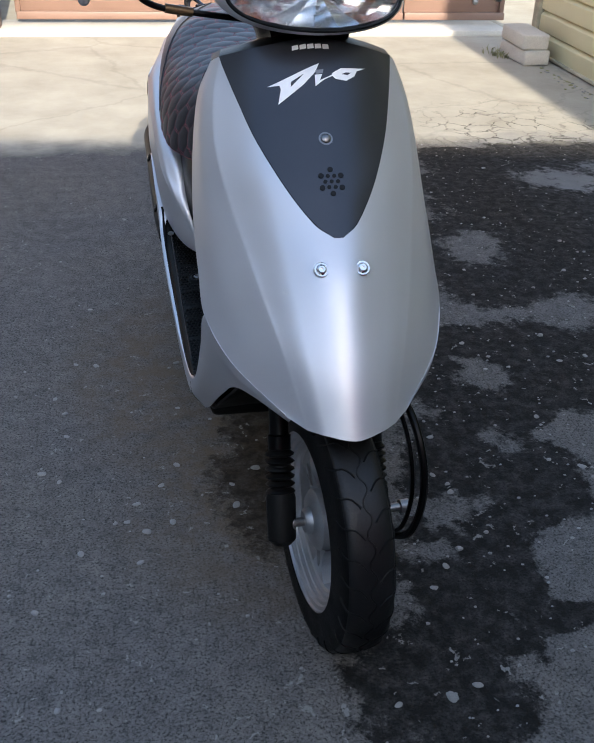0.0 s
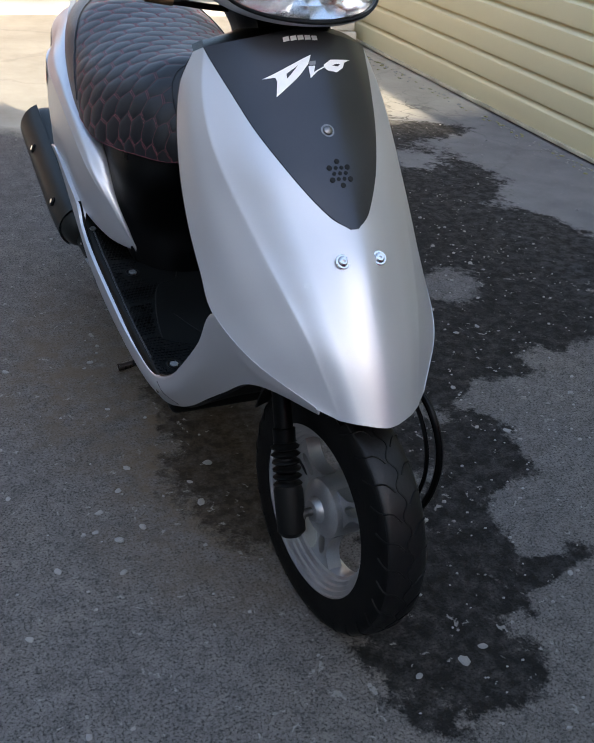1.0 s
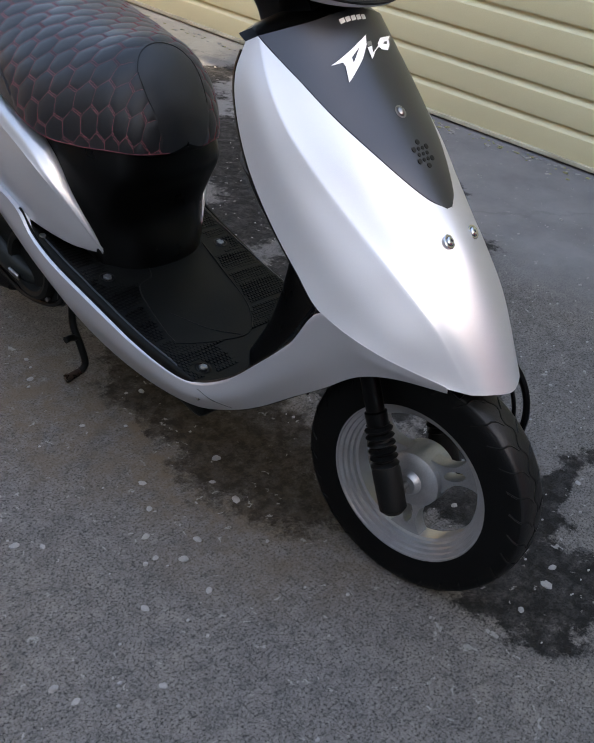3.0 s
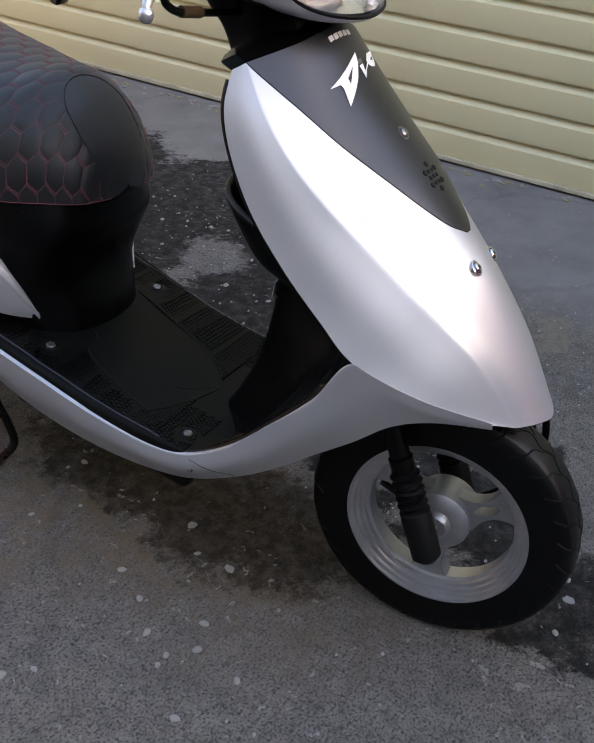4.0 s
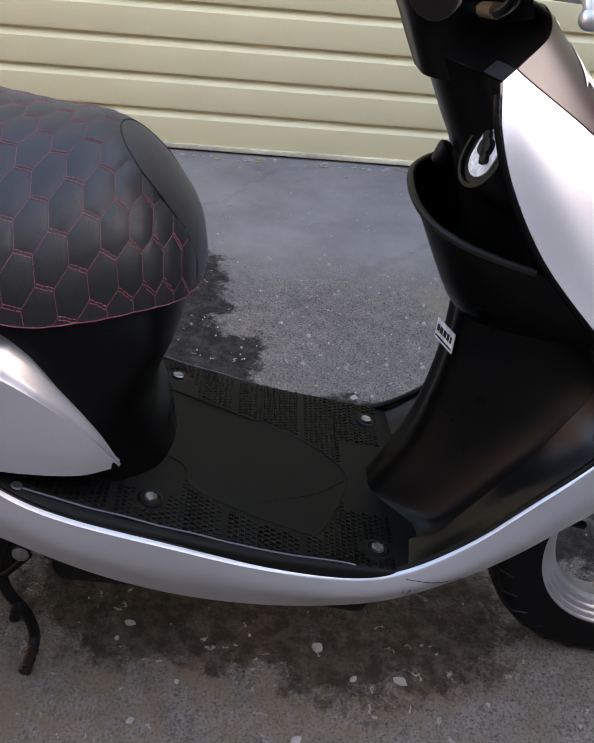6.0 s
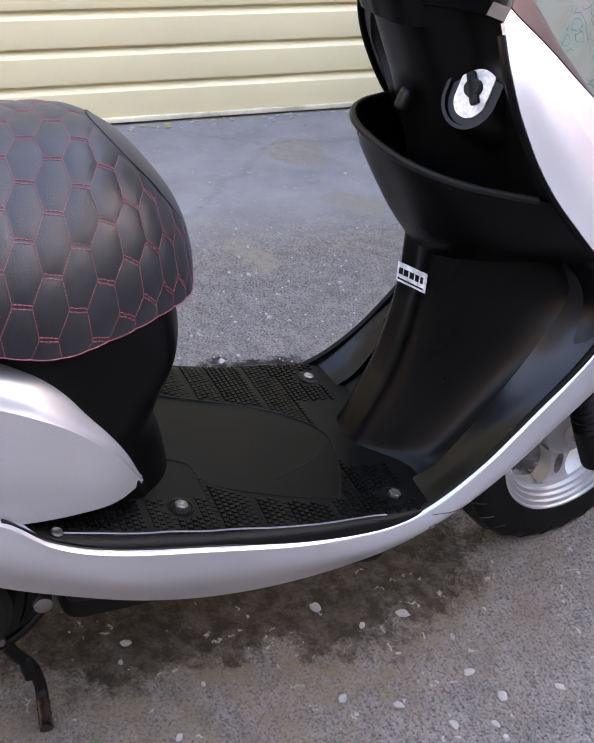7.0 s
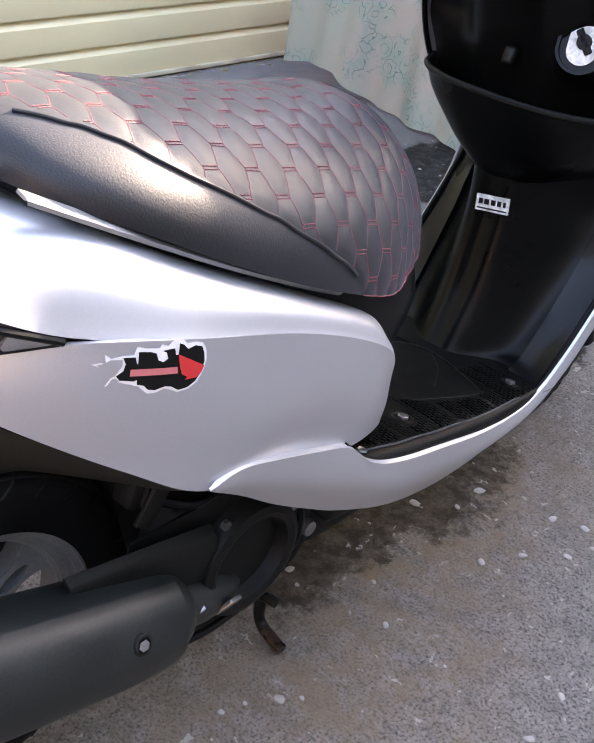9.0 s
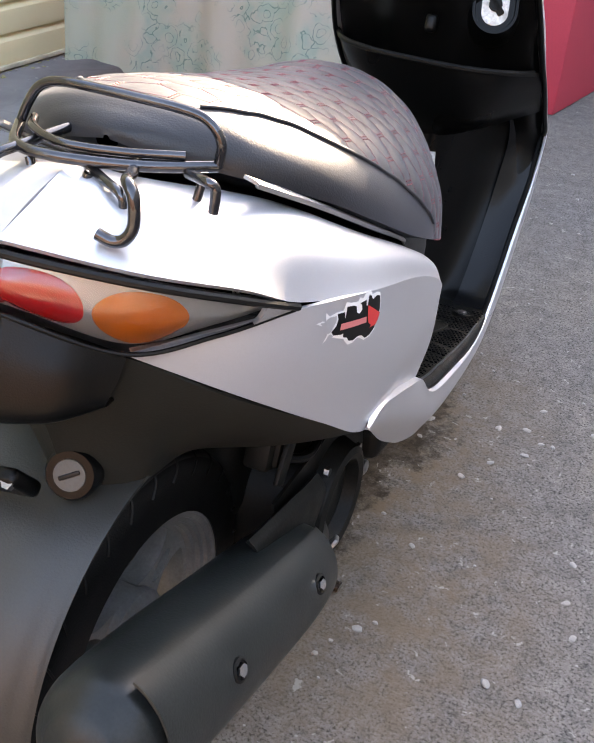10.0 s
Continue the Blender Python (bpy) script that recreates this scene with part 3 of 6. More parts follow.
def cover_grid(u_of, v0, v1, nu, nv):
    """A patch of the cover: u_of(v) gives the two limits across at each height."""
    g = np.empty((nu, nv, 3))
    for j, v in enumerate(np.linspace(v0, v1, nv)):
        a, b = u_of(v)
        col = v * 160
        j0 = min(int(col), 159)
        line = BIG[:, j0] * (1 - col + j0) + BIG[:, j0 + 1] * (col - j0)
        idx = (np.linspace(a, b, nu) + 1) / 2 * 192
        i0 = np.minimum(idx.astype(int), 191)
        f = (idx - i0)[:, None]
        g[:, j] = line[i0] * (1 - f) + line[i0 + 1] * f
    return g


def edge_u(v):
    return float(np.interp(v, [a for a, _ in BADGE_EDGE], [b for _, b in BADGE_EDGE]))


bm = bmesh.new()
TIP = BADGE_EDGE[-1][0]
for s in (1, -1):
    add_grid(bm, cover_grid(lambda v: (edge_u(v) * s, s), 0.0, TIP, 70, 90))
add_grid(bm, cover_grid(lambda v: (-1, 1), TIP, 1.0, 139, 90))
bmesh.ops.remove_doubles(bm, verts=bm.verts, dist=1e-4)
bmesh.ops.recalc_face_normals(bm, faces=bm.faces)
if sum(f.normal.y for f in bm.faces) > 0:
    bmesh.ops.reverse_faces(bm, faces=bm.faces)
bmesh.ops.solidify(bm, geom=bm.faces, thickness=0.004)
front = part("front_cover", bm, SILVER, scooter, "silver painted front cover", 50)

bm = bmesh.new()
g = cover_grid(lambda v: (-edge_u(v), edge_u(v)), 0.0, 0.5118, 61, 90)
g = g + facing(g, (0, 0.4, 0.5)) * 0.0008
shell(bm, g, 0.003, (0, 0.4, 0.5))
garnish = part("front_garnish", bm, GARNISH, scooter, "dark graphite wedge-shaped garnish panel", 50)
bm = bmesh.new()
for s in (1, -1):
    tube(bm, [cover_point(s * edge_u(v), v, -0.001) for v in np.linspace(0, 0.511, 24)], 0.0018, 6, 80)
part("garnish_seam", bm, BLACK, garnish)
# top of the cover, back to the steering neck
bm = bmesh.new()
top = BIG[:, 0]
g = np.stack([top, top * (0.97, 1, 1) + (0, 0.018, 0.006), top * (0.75, 1, 1) * (1, 0.6, 1) + (0, 0.16, 0.006), top * (0.3, 0.3, 1) + (0, 0.27, 0.0)])
shell(bm, g, 0.003, (0, 0.4, 0.5))
part("cover_top", bm, BLACK, scooter, "black plastic top of the front cover")


def on_cover(u0, v0, scale):
    """A flat frame on the cover round (u0, v0): a to the scooter's left, b up the slope."""
    o = cover_point(u0, v0)
    up = cover_point(u0, v0 - 0.03) - cover_point(u0, v0 + 0.03)
    up /= np.linalg.norm(up)
    side = np.array((1.0, 0, 0)) - up * up[0]
    side /= np.linalg.norm(side)
    out = np.cross(up, side)
    out = out if out[1] < 0 else -out
    return o, side, up, out


def cover_disc(name, u, v, profile, mat, parent, label="", seg=24):
    o, side, up, out = on_cover(u, v, 1)
    bm = bmesh.new()
    lathe(bm, profile, o, out, seg)
    return part(name, bm, mat, parent, label)


SCREW = [(-0.004, 0.0), (-0.004, 0.0105), (0.0015, 0.0105), (0.0022, 0.0095), (0.0022, 0.0075), (0.0005, 0.0068), (0.004, 0.0062), (0.0052, 0.0045), (0.0052, 0.0022), (0.0022, 0.0018), (0.0022, 0.0)]
for u in (-0.135, 0.135):
    cover_disc("cover_screw", u, 0.615, SCREW, CHROME, front, "chrome cap screw with washer")
cover_disc("stud", 0.0, 0.252, [(-0.003, 0), (-0.003, 0.0098), (0.0012, 0.0098), (0.0012, 0.0075), (0.0, 0.0074), (0.003, 0.0064), (0.0048, 0.0038), (0.0052, 0.0)], STEEL, garnish, "dull steel dome stud in a collar")
o, side, up, out = on_cover(0.0, 0.362, 1)
ring = [(0.0, 0.0, 0.0028)] + [(0.0087 * math.sin(k * math.pi / 3 + 0.5236), 0.0097 * math.cos(k * math.pi / 3 + 0.5236), 0.0029) for k in range(6)] + [(0.0157 * math.sin(k * math.pi / 3), 0.0180 * math.cos(k * math.pi / 3), 0.0039) for k in range(6)]
for a, b, r in ring:
    bm = bmesh.new()
    lathe(bm, [(0.0014, 0.0), (0.0014, r), (0.0008, r + 0.0002), (-0.003, r)], o + side * a + up * b - out * (a / 0.019) ** 2 * 0.0009, out, 16)
    part("horn_hole", bm, INK, garnish)


def badge(bm, outline, mat, lift):
    """An emblem shape that follows the cover; a to the left side in 24 mm, b up the slope."""
    f = bm.faces.new([bm.verts.new((a, b, 0)) for a, b in outline])
    bmesh.ops.triangulate(bm, faces=[f])
    bmesh.ops.subdivide_edges(bm, edges=bm.edges, cuts=4, use_grid_fill=True)
    for v in bm.verts:
        row = (0.110 - v.co.y * 0.0406) * 160
        j0 = int(row)
        line = BIG[32:161, j0] * (1 - row + j0) + BIG[32:161, j0 + 1] * (row - j0)
        order = np.argsort(line[:, 0])
        p = np.array([np.interp(v.co.x * 0.024, line[order, 0], line[order, i]) for i in range(3)])
        v.co = Vector(p + np.array((0, -0.70, 0.71)) * (lift + 0.0008))


# emblem drawn as plain wedge shapes; small name plate as plain bars
def scuff(place, outline):
    """A scraped patch that follows the cover round a place on it."""
    flat = BIG.reshape(-1, 3)
    i, j = divmod(int(((flat - np.array(place)) ** 2).sum(1).argmin()), BIG.shape[1])
    bm = bmesh.new()
    pts = []
    for a, b in outline:
        q = BIG[int(i + a), int(j + b)]
        n = np.cross(BIG[int(i + a) + 1, int(j + b)] - BIG[int(i + a) - 1, int(j + b)], BIG[int(i + a), int(j + b) + 1] - BIG[int(i + a), int(j + b) - 1])
        n = n / np.linalg.norm(n)
        pts.append(q + 0.0004 * (n if n[1] < 0 else -n))
    bm.faces.new([bm.verts.new(q) for q in pts])
    part("scuff", bm, ALLOY, front, "small scraped patch in the paint")


def emblem(name, outline, mat, lift, label=""):
    bm = bmesh.new()
    badge(bm, [((a - 325) / 100, (300 - b) / 100) for a, b in outline], mat, lift)
    part(name, bm, mat, garnish, label, 20)


for shape in (
    [(30, 307), (80, 288), (340, 187), (312, 240), (238, 310), (160, 368), (82, 427), (106, 330), (100, 306)],
    [(308, 256), (352, 252), (334, 290), (430, 245), (472, 234), (362, 284), (304, 326)],
    [(412, 244), (470, 208), (630, 188), (572, 214), (552, 250), (496, 284), (432, 278), (414, 262)],
):
    emblem("emblem_stroke", shape, WHITE, 0.0012, "white emblem stroke")
emblem("emblem_gap", [(166, 290), (246, 246), (162, 322)], GARNISH, 0.0018)
emblem("emblem_gap", [(470, 246), (500, 232), (534, 230), (510, 248)], GARNISH, 0.0018)
emblem("emblem_stroke", [(314, 228), (364, 222), (356, 246), (316, 252)], STEEL, 0.0012, "grey emblem stroke")
for k in range(5):
    x = 192 + 45 * k
    emblem("name_bar", [(x, 72), (x + 37, 69), (x + 38, 96), (x, 100)], WHITE, 0.0010, "pale lettering bar")

scuff((-0.077, 0.014, 0.578), [(-3, -1), (-1, -2), (1, -1), (3, 0), (4, 2), (2, 1), (1, 2), (-1, 1), (-2, 1)])

# lower side: from the nose back along the footboard
UPPER = [(-0.085, -0.062, 0.430), (-0.145, 0.020, 0.466), (-0.174, 0.099, 0.502), (-0.176, 0.150, 0.430), (-0.175, 0.212, 0.362), (-0.175, 0.272, 0.303), (-0.177, 0.338, 0.262), (-0.180, 0.400, 0.252), (-0.187, 0.500, 0.267), (-0.193, 0.610, 0.298), (-0.197, 0.710, 0.328), (-0.199, 0.770, 0.358), (-0.199, 0.815, 0.399), (-0.202, 0.870, 0.423), (-0.203, 0.930, 0.444), (-0.203, 0.978, 0.457), (-0.203, 1.016, 0.452)]
LOWER = [(-0.080, -0.062, 0.420), (-0.122, 0.000, 0.428), (-0.140, 0.050, 0.412), (-0.150, 0.098, 0.372), (-0.154, 0.155, 0.326), (-0.157, 0.212, 0.279), (-0.159, 0.272, 0.240), (-0.159, 0.345, 0.205), (-0.158, 0.421, 0.189), (-0.159, 0.510, 0.187), (-0.162, 0.600, 0.200), (-0.168, 0.690, 0.231), (-0.175, 0.790, 0.284), (-0.179, 0.850, 0.323), (-0.184, 0.910, 0.366), (-0.192, 0.965, 0.412), (-0.202, 1.013, 0.449)]
MIDDLE = [tuple((np.array(a) + np.array(b)) / 2 + np.array((-0.010 * min(1, k / 3, (16 - k) / 4), 0, 0.0))) for k, (a, b) in enumerate(zip(UPPER, LOWER))]


def upper_edge(count):
    """The skirt's upper edge; its first stretch is the lower edge of the front cover."""
    edge, cover_edge = spline(UPPER, count), spline(COVER[3], 801)
    step = np.linspace(0, len(UPPER) - 1, count)
    for j in range(count):
        if step[j] <= 2:
            edge[j] = cover_edge[int(round((8 - step[j]) * 100))]
    return edge


def side_skirt(bm, k):
    edge = upper_edge(180)
    lip = edge + np.stack([np.array((np.interp(p[1], (0.08, 0.20, 0.77, 0.82, 0.96, 1.016), (0.0, 0.004, 0.006, 0.024, 0.018, 0.002)), 0.0, 0.002)) for p in edge])
    mid, low = spline(MIDDLE, 180), spline(LOWER, 180)
    face = np.stack([spline([edge[j], mid[j], low[j]], 16) for j in range(180)], 1)
    rounded = np.concatenate([[lip], [edge * 0.75 + lip * 0.25 + (0, 0, 0.0005)], [edge], face[1:]])
    shell(bm, rounded * k, 0.004, (0, 0.5, 0.4))


SK = skin([UPPER, MIDDLE, LOWER], 300, 40).reshape(-1, 3)
GAP = [SK[((SK[:, 1] - y) ** 2 + (SK[:, 2] - z) ** 2).argmin()] + (-0.0002, 0, 0) for y, z in ((0.334, 0.256), (0.300, 0.2525), (0.266, 0.249))]
for ob in both("side_skirt", side_skirt, SILVER, "silver painted lower side panel", 50):
    s = 1 if ob.data.vertices[0].co.x < 0 else -1
    bm = bmesh.new()
    lathe(bm, [(0.001, 0.0), (0.003, 0.004), (0.001, 0.0062), (-0.006, 0.0062)], (-0.176 * s, 0.332, 0.240), (-s, 0, 0.25), 16)
    part("skirt_screw", bm, STEEL, ob, "steel screw head")
    bm = bmesh.new()
    tube(bm, [p * np.array((s, 1, 1)) for p in GAP], 0.0005, 6)
    part("panel_gap", bm, INK, ob)


# black inner leg shield: half sections from the rear edge to the middle, from the top down
INNER_EDGE = [(-0.148, 0.323, 0.806), (-0.162, 0.308, 0.740), (-0.170, 0.285, 0.695), (-0.178, 0.215, 0.603), (-0.173, 0.102, 0.505), (-0.172, 0.146, 0.432), (-0.170, 0.220, 0.350), (-0.168, 0.300, 0.278), (-0.168, 0.345, 0.252)]
INNER_RIM = [(-0.125, 0.318, 0.806), (-0.140, 0.300, 0.740), (-0.145, 0.285, 0.695), (-0.150, 0.235, 0.603), (-0.150, 0.135, 0.505), (-0.148, 0.160, 0.432), (-0.146, 0.222, 0.350), (-0.142, 0.285, 0.278), (-0.140, 0.325, 0.254)]
INNER_HOLLOW = [(-0.090, 0.330, 0.806), (-0.095, 0.298, 0.740), (-0.095, 0.290, 0.695), (-0.095, 0.245, 0.603), (-0.098, 0.170, 0.505), (-0.096, 0.190, 0.432), (-0.092, 0.235, 0.350), (-0.088, 0.285, 0.276), (-0.085, 0.315, 0.256)]
INNER_FLANK = [(-0.050, 0.366, 0.806), (-0.052, 0.336, 0.740), (-0.050, 0.318, 0.695), (-0.045, 0.290, 0.603), (-0.040, 0.284, 0.505), (-0.038, 0.292, 0.432), (-0.036, 0.315, 0.350), (-0.034, 0.352, 0.276), (-0.033, 0.366, 0.258)]
INNER_MIDDLE = [(0, 0.374, 0.806), (0, 0.344, 0.740), (0, 0.323, 0.695), (0, 0.298, 0.603), (0, 0.292, 0.505), (0, 0.300, 0.432), (0, 0.322, 0.350), (0, 0.360, 0.276), (0, 0.374, 0.258)]
INNER = [INNER_EDGE, INNER_RIM, INNER_HOLLOW, INNER_FLANK, INNER_MIDDLE]
cover_edge = spline(COVER[3], 801)
for i, z in enumerate((0.806, 0.740, 0.695, 0.603, 0.510)):
    q = cover_edge[np.abs(cover_edge[:601, 2] - z).argmin()]
    INNER[0][i] = (q[0] + 0.012, q[1] - 0.004, z)
bm = bmesh.new()
full = INNER + [[tuple(np.array(p) * FLIP) for p in c] for c in INNER[-2::-1]]
shell(bm, skin(full, 90, 97), 0.003, (0, 0.0, 0.6))
leg = part("leg_shield", bm, BLACK, scooter, "black plastic inner leg shield", 45)
for s in (1, -1):
    bm = bmesh.new()
    tube(bm, [np.array((p[0] + 0.0085, p[1] + 0.001, p[2] + (0.004 if s < 0 else -0.001))) * (s, 1, 1) for p in UPPER[2:13]], 0.0045, 8, 120)
    part("rim_bead", bm, BLACK, leg)
# black edge bead between the shield and the silver cover
for s in (1, -1):
    bm = bmesh.new()
    tube(bm, [(q + (0.0045, 0.0030, 0.0)) * (s, 1, 1) for q in cover_edge[30:601:30]], 0.0042, 8, 120)
    part("edge_bead", bm, BLACK, leg)

# glossy outer flange of the shield, both sides
for s in (1, -1):
    outer = [np.array(p) + (0.004, 0.003, 0.002) for p in INNER[0][3:]]
    inner = [np.array(a) * 0.45 + np.array(b) * 0.55 + (0.0, 0.004, 0.002) for a, b in zip(INNER[1][3:], INNER[2][3:])]
    middle = [(a + b) / 2 + (0.0, -0.002, -0.001) for a, b in zip(outer, inner)]
    bm = bmesh.new()
    shell(bm, skin([outer, middle, inner], 60, 14) * (s, 1, 1), 0.003, (0, 0.0, 0.6))
    part("shield_flange", bm, GLOSSBLACK, leg, "glossy black flange that mirrors the sky", 45)

# open pocket
POCKET = [
    [(0.168, 0.250, 0.650), (0.132, 0.316, 0.653), (0.075, 0.352, 0.653), (0.0, 0.361, 0.651), (-0.075, 0.350, 0.647), (-0.132, 0.312, 0.642), (-0.172, 0.232, 0.632)],
    [(0.168, 0.235, 0.626), (0.118, 0.312, 0.620), (0.070, 0.340, 0.616), (0.0, 0.345, 0.616), (-0.070, 0.340, 0.614), (-0.120, 0.312, 0.614), (-0.171, 0.228, 0.614)],
    [(0.165, 0.200, 0.590), (0.095, 0.285, 0.572), (0.055, 0.312, 0.560), (0.0, 0.316, 0.555), (-0.060, 0.312, 0.556), (-0.108, 0.282, 0.562), (-0.168, 0.195, 0.580)],
    [(0.155, 0.165, 0.555), (0.070, 0.260, 0.535), (0.035, 0.290, 0.525), (0.0, 0.293, 0.522), (-0.040, 0.288, 0.524), (-0.090, 0.255, 0.535), (-0.165, 0.165, 0.556)],
]
bm = bmesh.new()
pg = skin(POCKET, 60, 24)
shell(bm, pg, 0.004, (0, 0.1, 0.6))
pocket = part("pocket", bm, BLACK, leg, "open black storage pocket", 60)
bm = bmesh.new()
tube(bm, [p for p in pg[0][::4]], 0.0045, 8, 90)
part("pocket_lip", bm, MATTE, leg, "worn rounded pocket lip")

# ignition lock
KEY = np.array((-0.0955, 0.308, 0.732))
KOUT = np.array((-0.28, 0.86, 0.42))
KOUT = KOUT / np.linalg.norm(KOUT)
KUP = np.array((0.0, 0.0, 1.0)) - KOUT * KOUT[2]
KUP /= np.linalg.norm(KUP)


def stadium(bm, grow):
    """Draws a turned part out lengthwise along the lock's upright axis."""
    for v in bm.verts:
        side = (np.array(v.co) - KEY) @ KUP
        v.co = Vector(np.array(v.co) + KUP * (grow if side > 1e-6 else -grow if side < -1e-6 else 0.0))


bm = bmesh.new()
lathe(bm, [(-0.04, 0.043), (-0.004, 0.037), (0.006, 0.033), (0.006, 0.029), (0.002, 0.028), (0.001, 0.0)], KEY, KOUT, 40)
stadium(bm, 0.008)
lock = part("ignition_lock", bm, BLACK, scooter, "black ignition lock collar with pale dial")
bm = bmesh.new()
lathe(bm, [(-0.002, 0.0), (-0.002, 0.0200), (0.0035, 0.0195), (0.0035, 0.0)], KEY, KOUT, 32)
stadium(bm, 0.0095)
part("dial", bm, PAPER, lock, "white printed dial plate")
bm = bmesh.new()
block(bm, (0.010, 0.034, 0.006), look(KEY + KOUT * 0.006, KEY + KOUT * 0.1, -35), 0.002)
lathe(bm, [(0.002, 0.0), (0.002, 0.010), (0.009, 0.009), (0.009, 0.0)], KEY, KOUT, 20)
part("key_slot", bm, MATTE, lock, "dark key cylinder and shutter")
bm = bmesh.new()
block(bm, (0.018, 0.016, 0.026), pose(-0.012, 0.338, 0.700, 20), 0.006, 3)
hook = part("bag_hook", bm, BLACK, leg, "small black bag hook")

# worn label with unreadable print
bm = bmesh.new()
LAB = pose(-0.012, 0.3015, 0.484, 90, 0, 180) @ pose(0, 0, 0, -4, 14, 4)
block(bm, (0.050, 0.024, 0.0012), LAB, 0.0)
label_plate = part("label", bm, PAPER, scooter, "small white printed label, worn")
for k, (a, w) in enumerate(((-0.018, 0.006), (-0.009, 0.007), (0.001, 0.007), (0.010, 0.006), (0.018, 0.004))):
    bm = bmesh.new()
    block(bm, (w, 0.008, 0.001), LAB @ pose(a, 0.002, 0.0008), 0.0)
    part("print_bar", bm, INK, label_plate)
bm = bmesh.new()
block(bm, (0.044, 0.002, 0.001), LAB @ pose(0, -0.008, 0.0008), 0.0)
part("print_bar", bm, INK, label_plate)

# floor
FLOOR = [
    [(-0.174, 0.315, 0.258), (-0.179, 0.400, 0.247), (-0.184, 0.500, 0.262), (-0.188, 0.610, 0.293), (-0.194, 0.710, 0.322), (-0.193, 0.770, 0.352), (-0.192, 0.815, 0.388)],
    [(-0.165, 0.304, 0.260), (-0.172, 0.400, 0.268), (-0.176, 0.500, 0.283), (-0.177, 0.610, 0.309), (-0.179, 0.710, 0.338), (-0.179, 0.770, 0.360), (-0.180, 0.815, 0.385)],
    [(-0.120, 0.270, 0.250), (-0.120, 0.400, 0.268), (-0.122, 0.500, 0.290), (-0.124, 0.610, 0.314), (-0.130, 0.710, 0.338), (-0.140, 0.770, 0.355), (-0.150, 0.815, 0.380)],
    [(0, 0.270, 0.250), (0, 0.400, 0.270), (0, 0.500, 0.292), (0, 0.610, 0.315), (0, 0.710, 0.338), (0, 0.770, 0.352), (0, 0.815, 0.370)],
]
bm = bmesh.new()
floor_full = FLOOR + [[tuple(np.array(p) * FLIP) for p in c] for c in FLOOR[-2::-1]]
FG = skin(floor_full, 80, 61)
shell(bm, FG, 0.004, (0, 0.5, 0.0))
floorboard = part("footboard", bm, MATRUB, scooter, "black rubber footboard mat with raised tread", 40)


def floor_z(x, y):
    d = (FG[..., 0] - x) ** 2 + (FG[..., 1] - y) ** 2
    return float(FG[..., 2].ravel()[d.argmin()])


bm = bmesh.new()
LID = [(0.098, 0.64), (0.078, 0.56), (0.050, 0.455), (0.0, 0.398), (-0.06, 0.405), (-0.125, 0.432), (-0.134, 0.455), (-0.120, 0.53), (-0.098, 0.585), (-0.060, 0.600), (-0.045, 0.64)]
tube(bm, [(x, y, floor_z(x, y) + 0.0006) for x, y in LID], 0.0011, 6, 160)
tube(bm, [(x, y, floor_z(x, y) + 0.0005) for x, y in ((-0.02, 0.40), (-0.06, 0.44), (-0.095, 0.50))], 0.0008, 6, 60)
part("battery_lid_gap", bm, INK, floorboard)
for x, y in ((-0.136, 0.629), (0.132, 0.625), (-0.138, 0.365), (0.133, 0.360)):
    bm = bmesh.new()
    z = floor_z(x, y)
    lathe(bm, [(0.001, 0.015), (0.002, 0.012), (0.0005, 0.0095), (0.0005, 0.0)], (x, y, z), (0, -0.2, 1), 20)
    cup = part("bolt_cup", bm, BLACK, floorboard)
    bm = bmesh.new()
    lathe(bm, [(0.001, 0.0082), (0.0042, 0.0078), (0.005, 0.006), (0.0042, 0.004), (0.0042, 0.0)], (x, y, z), (0, -0.2, 1), 6)
    part("floor_bolt", bm, STEEL, cup, "worn steel hex bolt")
bm = bmesh.new()
lathe(bm, [(0.001, 0.0065), (0.003, 0.0055), (0.002, 0.003), (0.002, 0.0)], (-0.178, 0.765, floor_z(-0.178, 0.765)), (0, -0.3, 1), 16)
part("mat_rivet", bm, STEEL, floorboard)


def in_lid(x, y):
    ring, inside = LID + [(-0.045, 0.70), (0.098, 0.70)], False
    for (ax, ay), (bx, by) in zip(ring, ring[1:] + ring[:1]):
        if (ay > y) != (by > y) and x < ax + (y - ay) * (bx - ax) / (by - ay):
            inside = not inside
    return inside


for side in (1, -1):
    bm = bmesh.new()
    tube(bm, [((0.1705 + 0.018 * max(0.0, y - 0.40)) * side, y, floor_z(0.1745 * side, y) + 0.0008) for y in np.linspace(0.36, 0.76, 12)], 0.0016, 6, 90)
    # graphite colour stands in for the reflection along the mat's edge
    part("mat_edge", bm, GARNISH, floorboard, "raised mat edge, paler to stand for its glint")
verts, faces = [], []
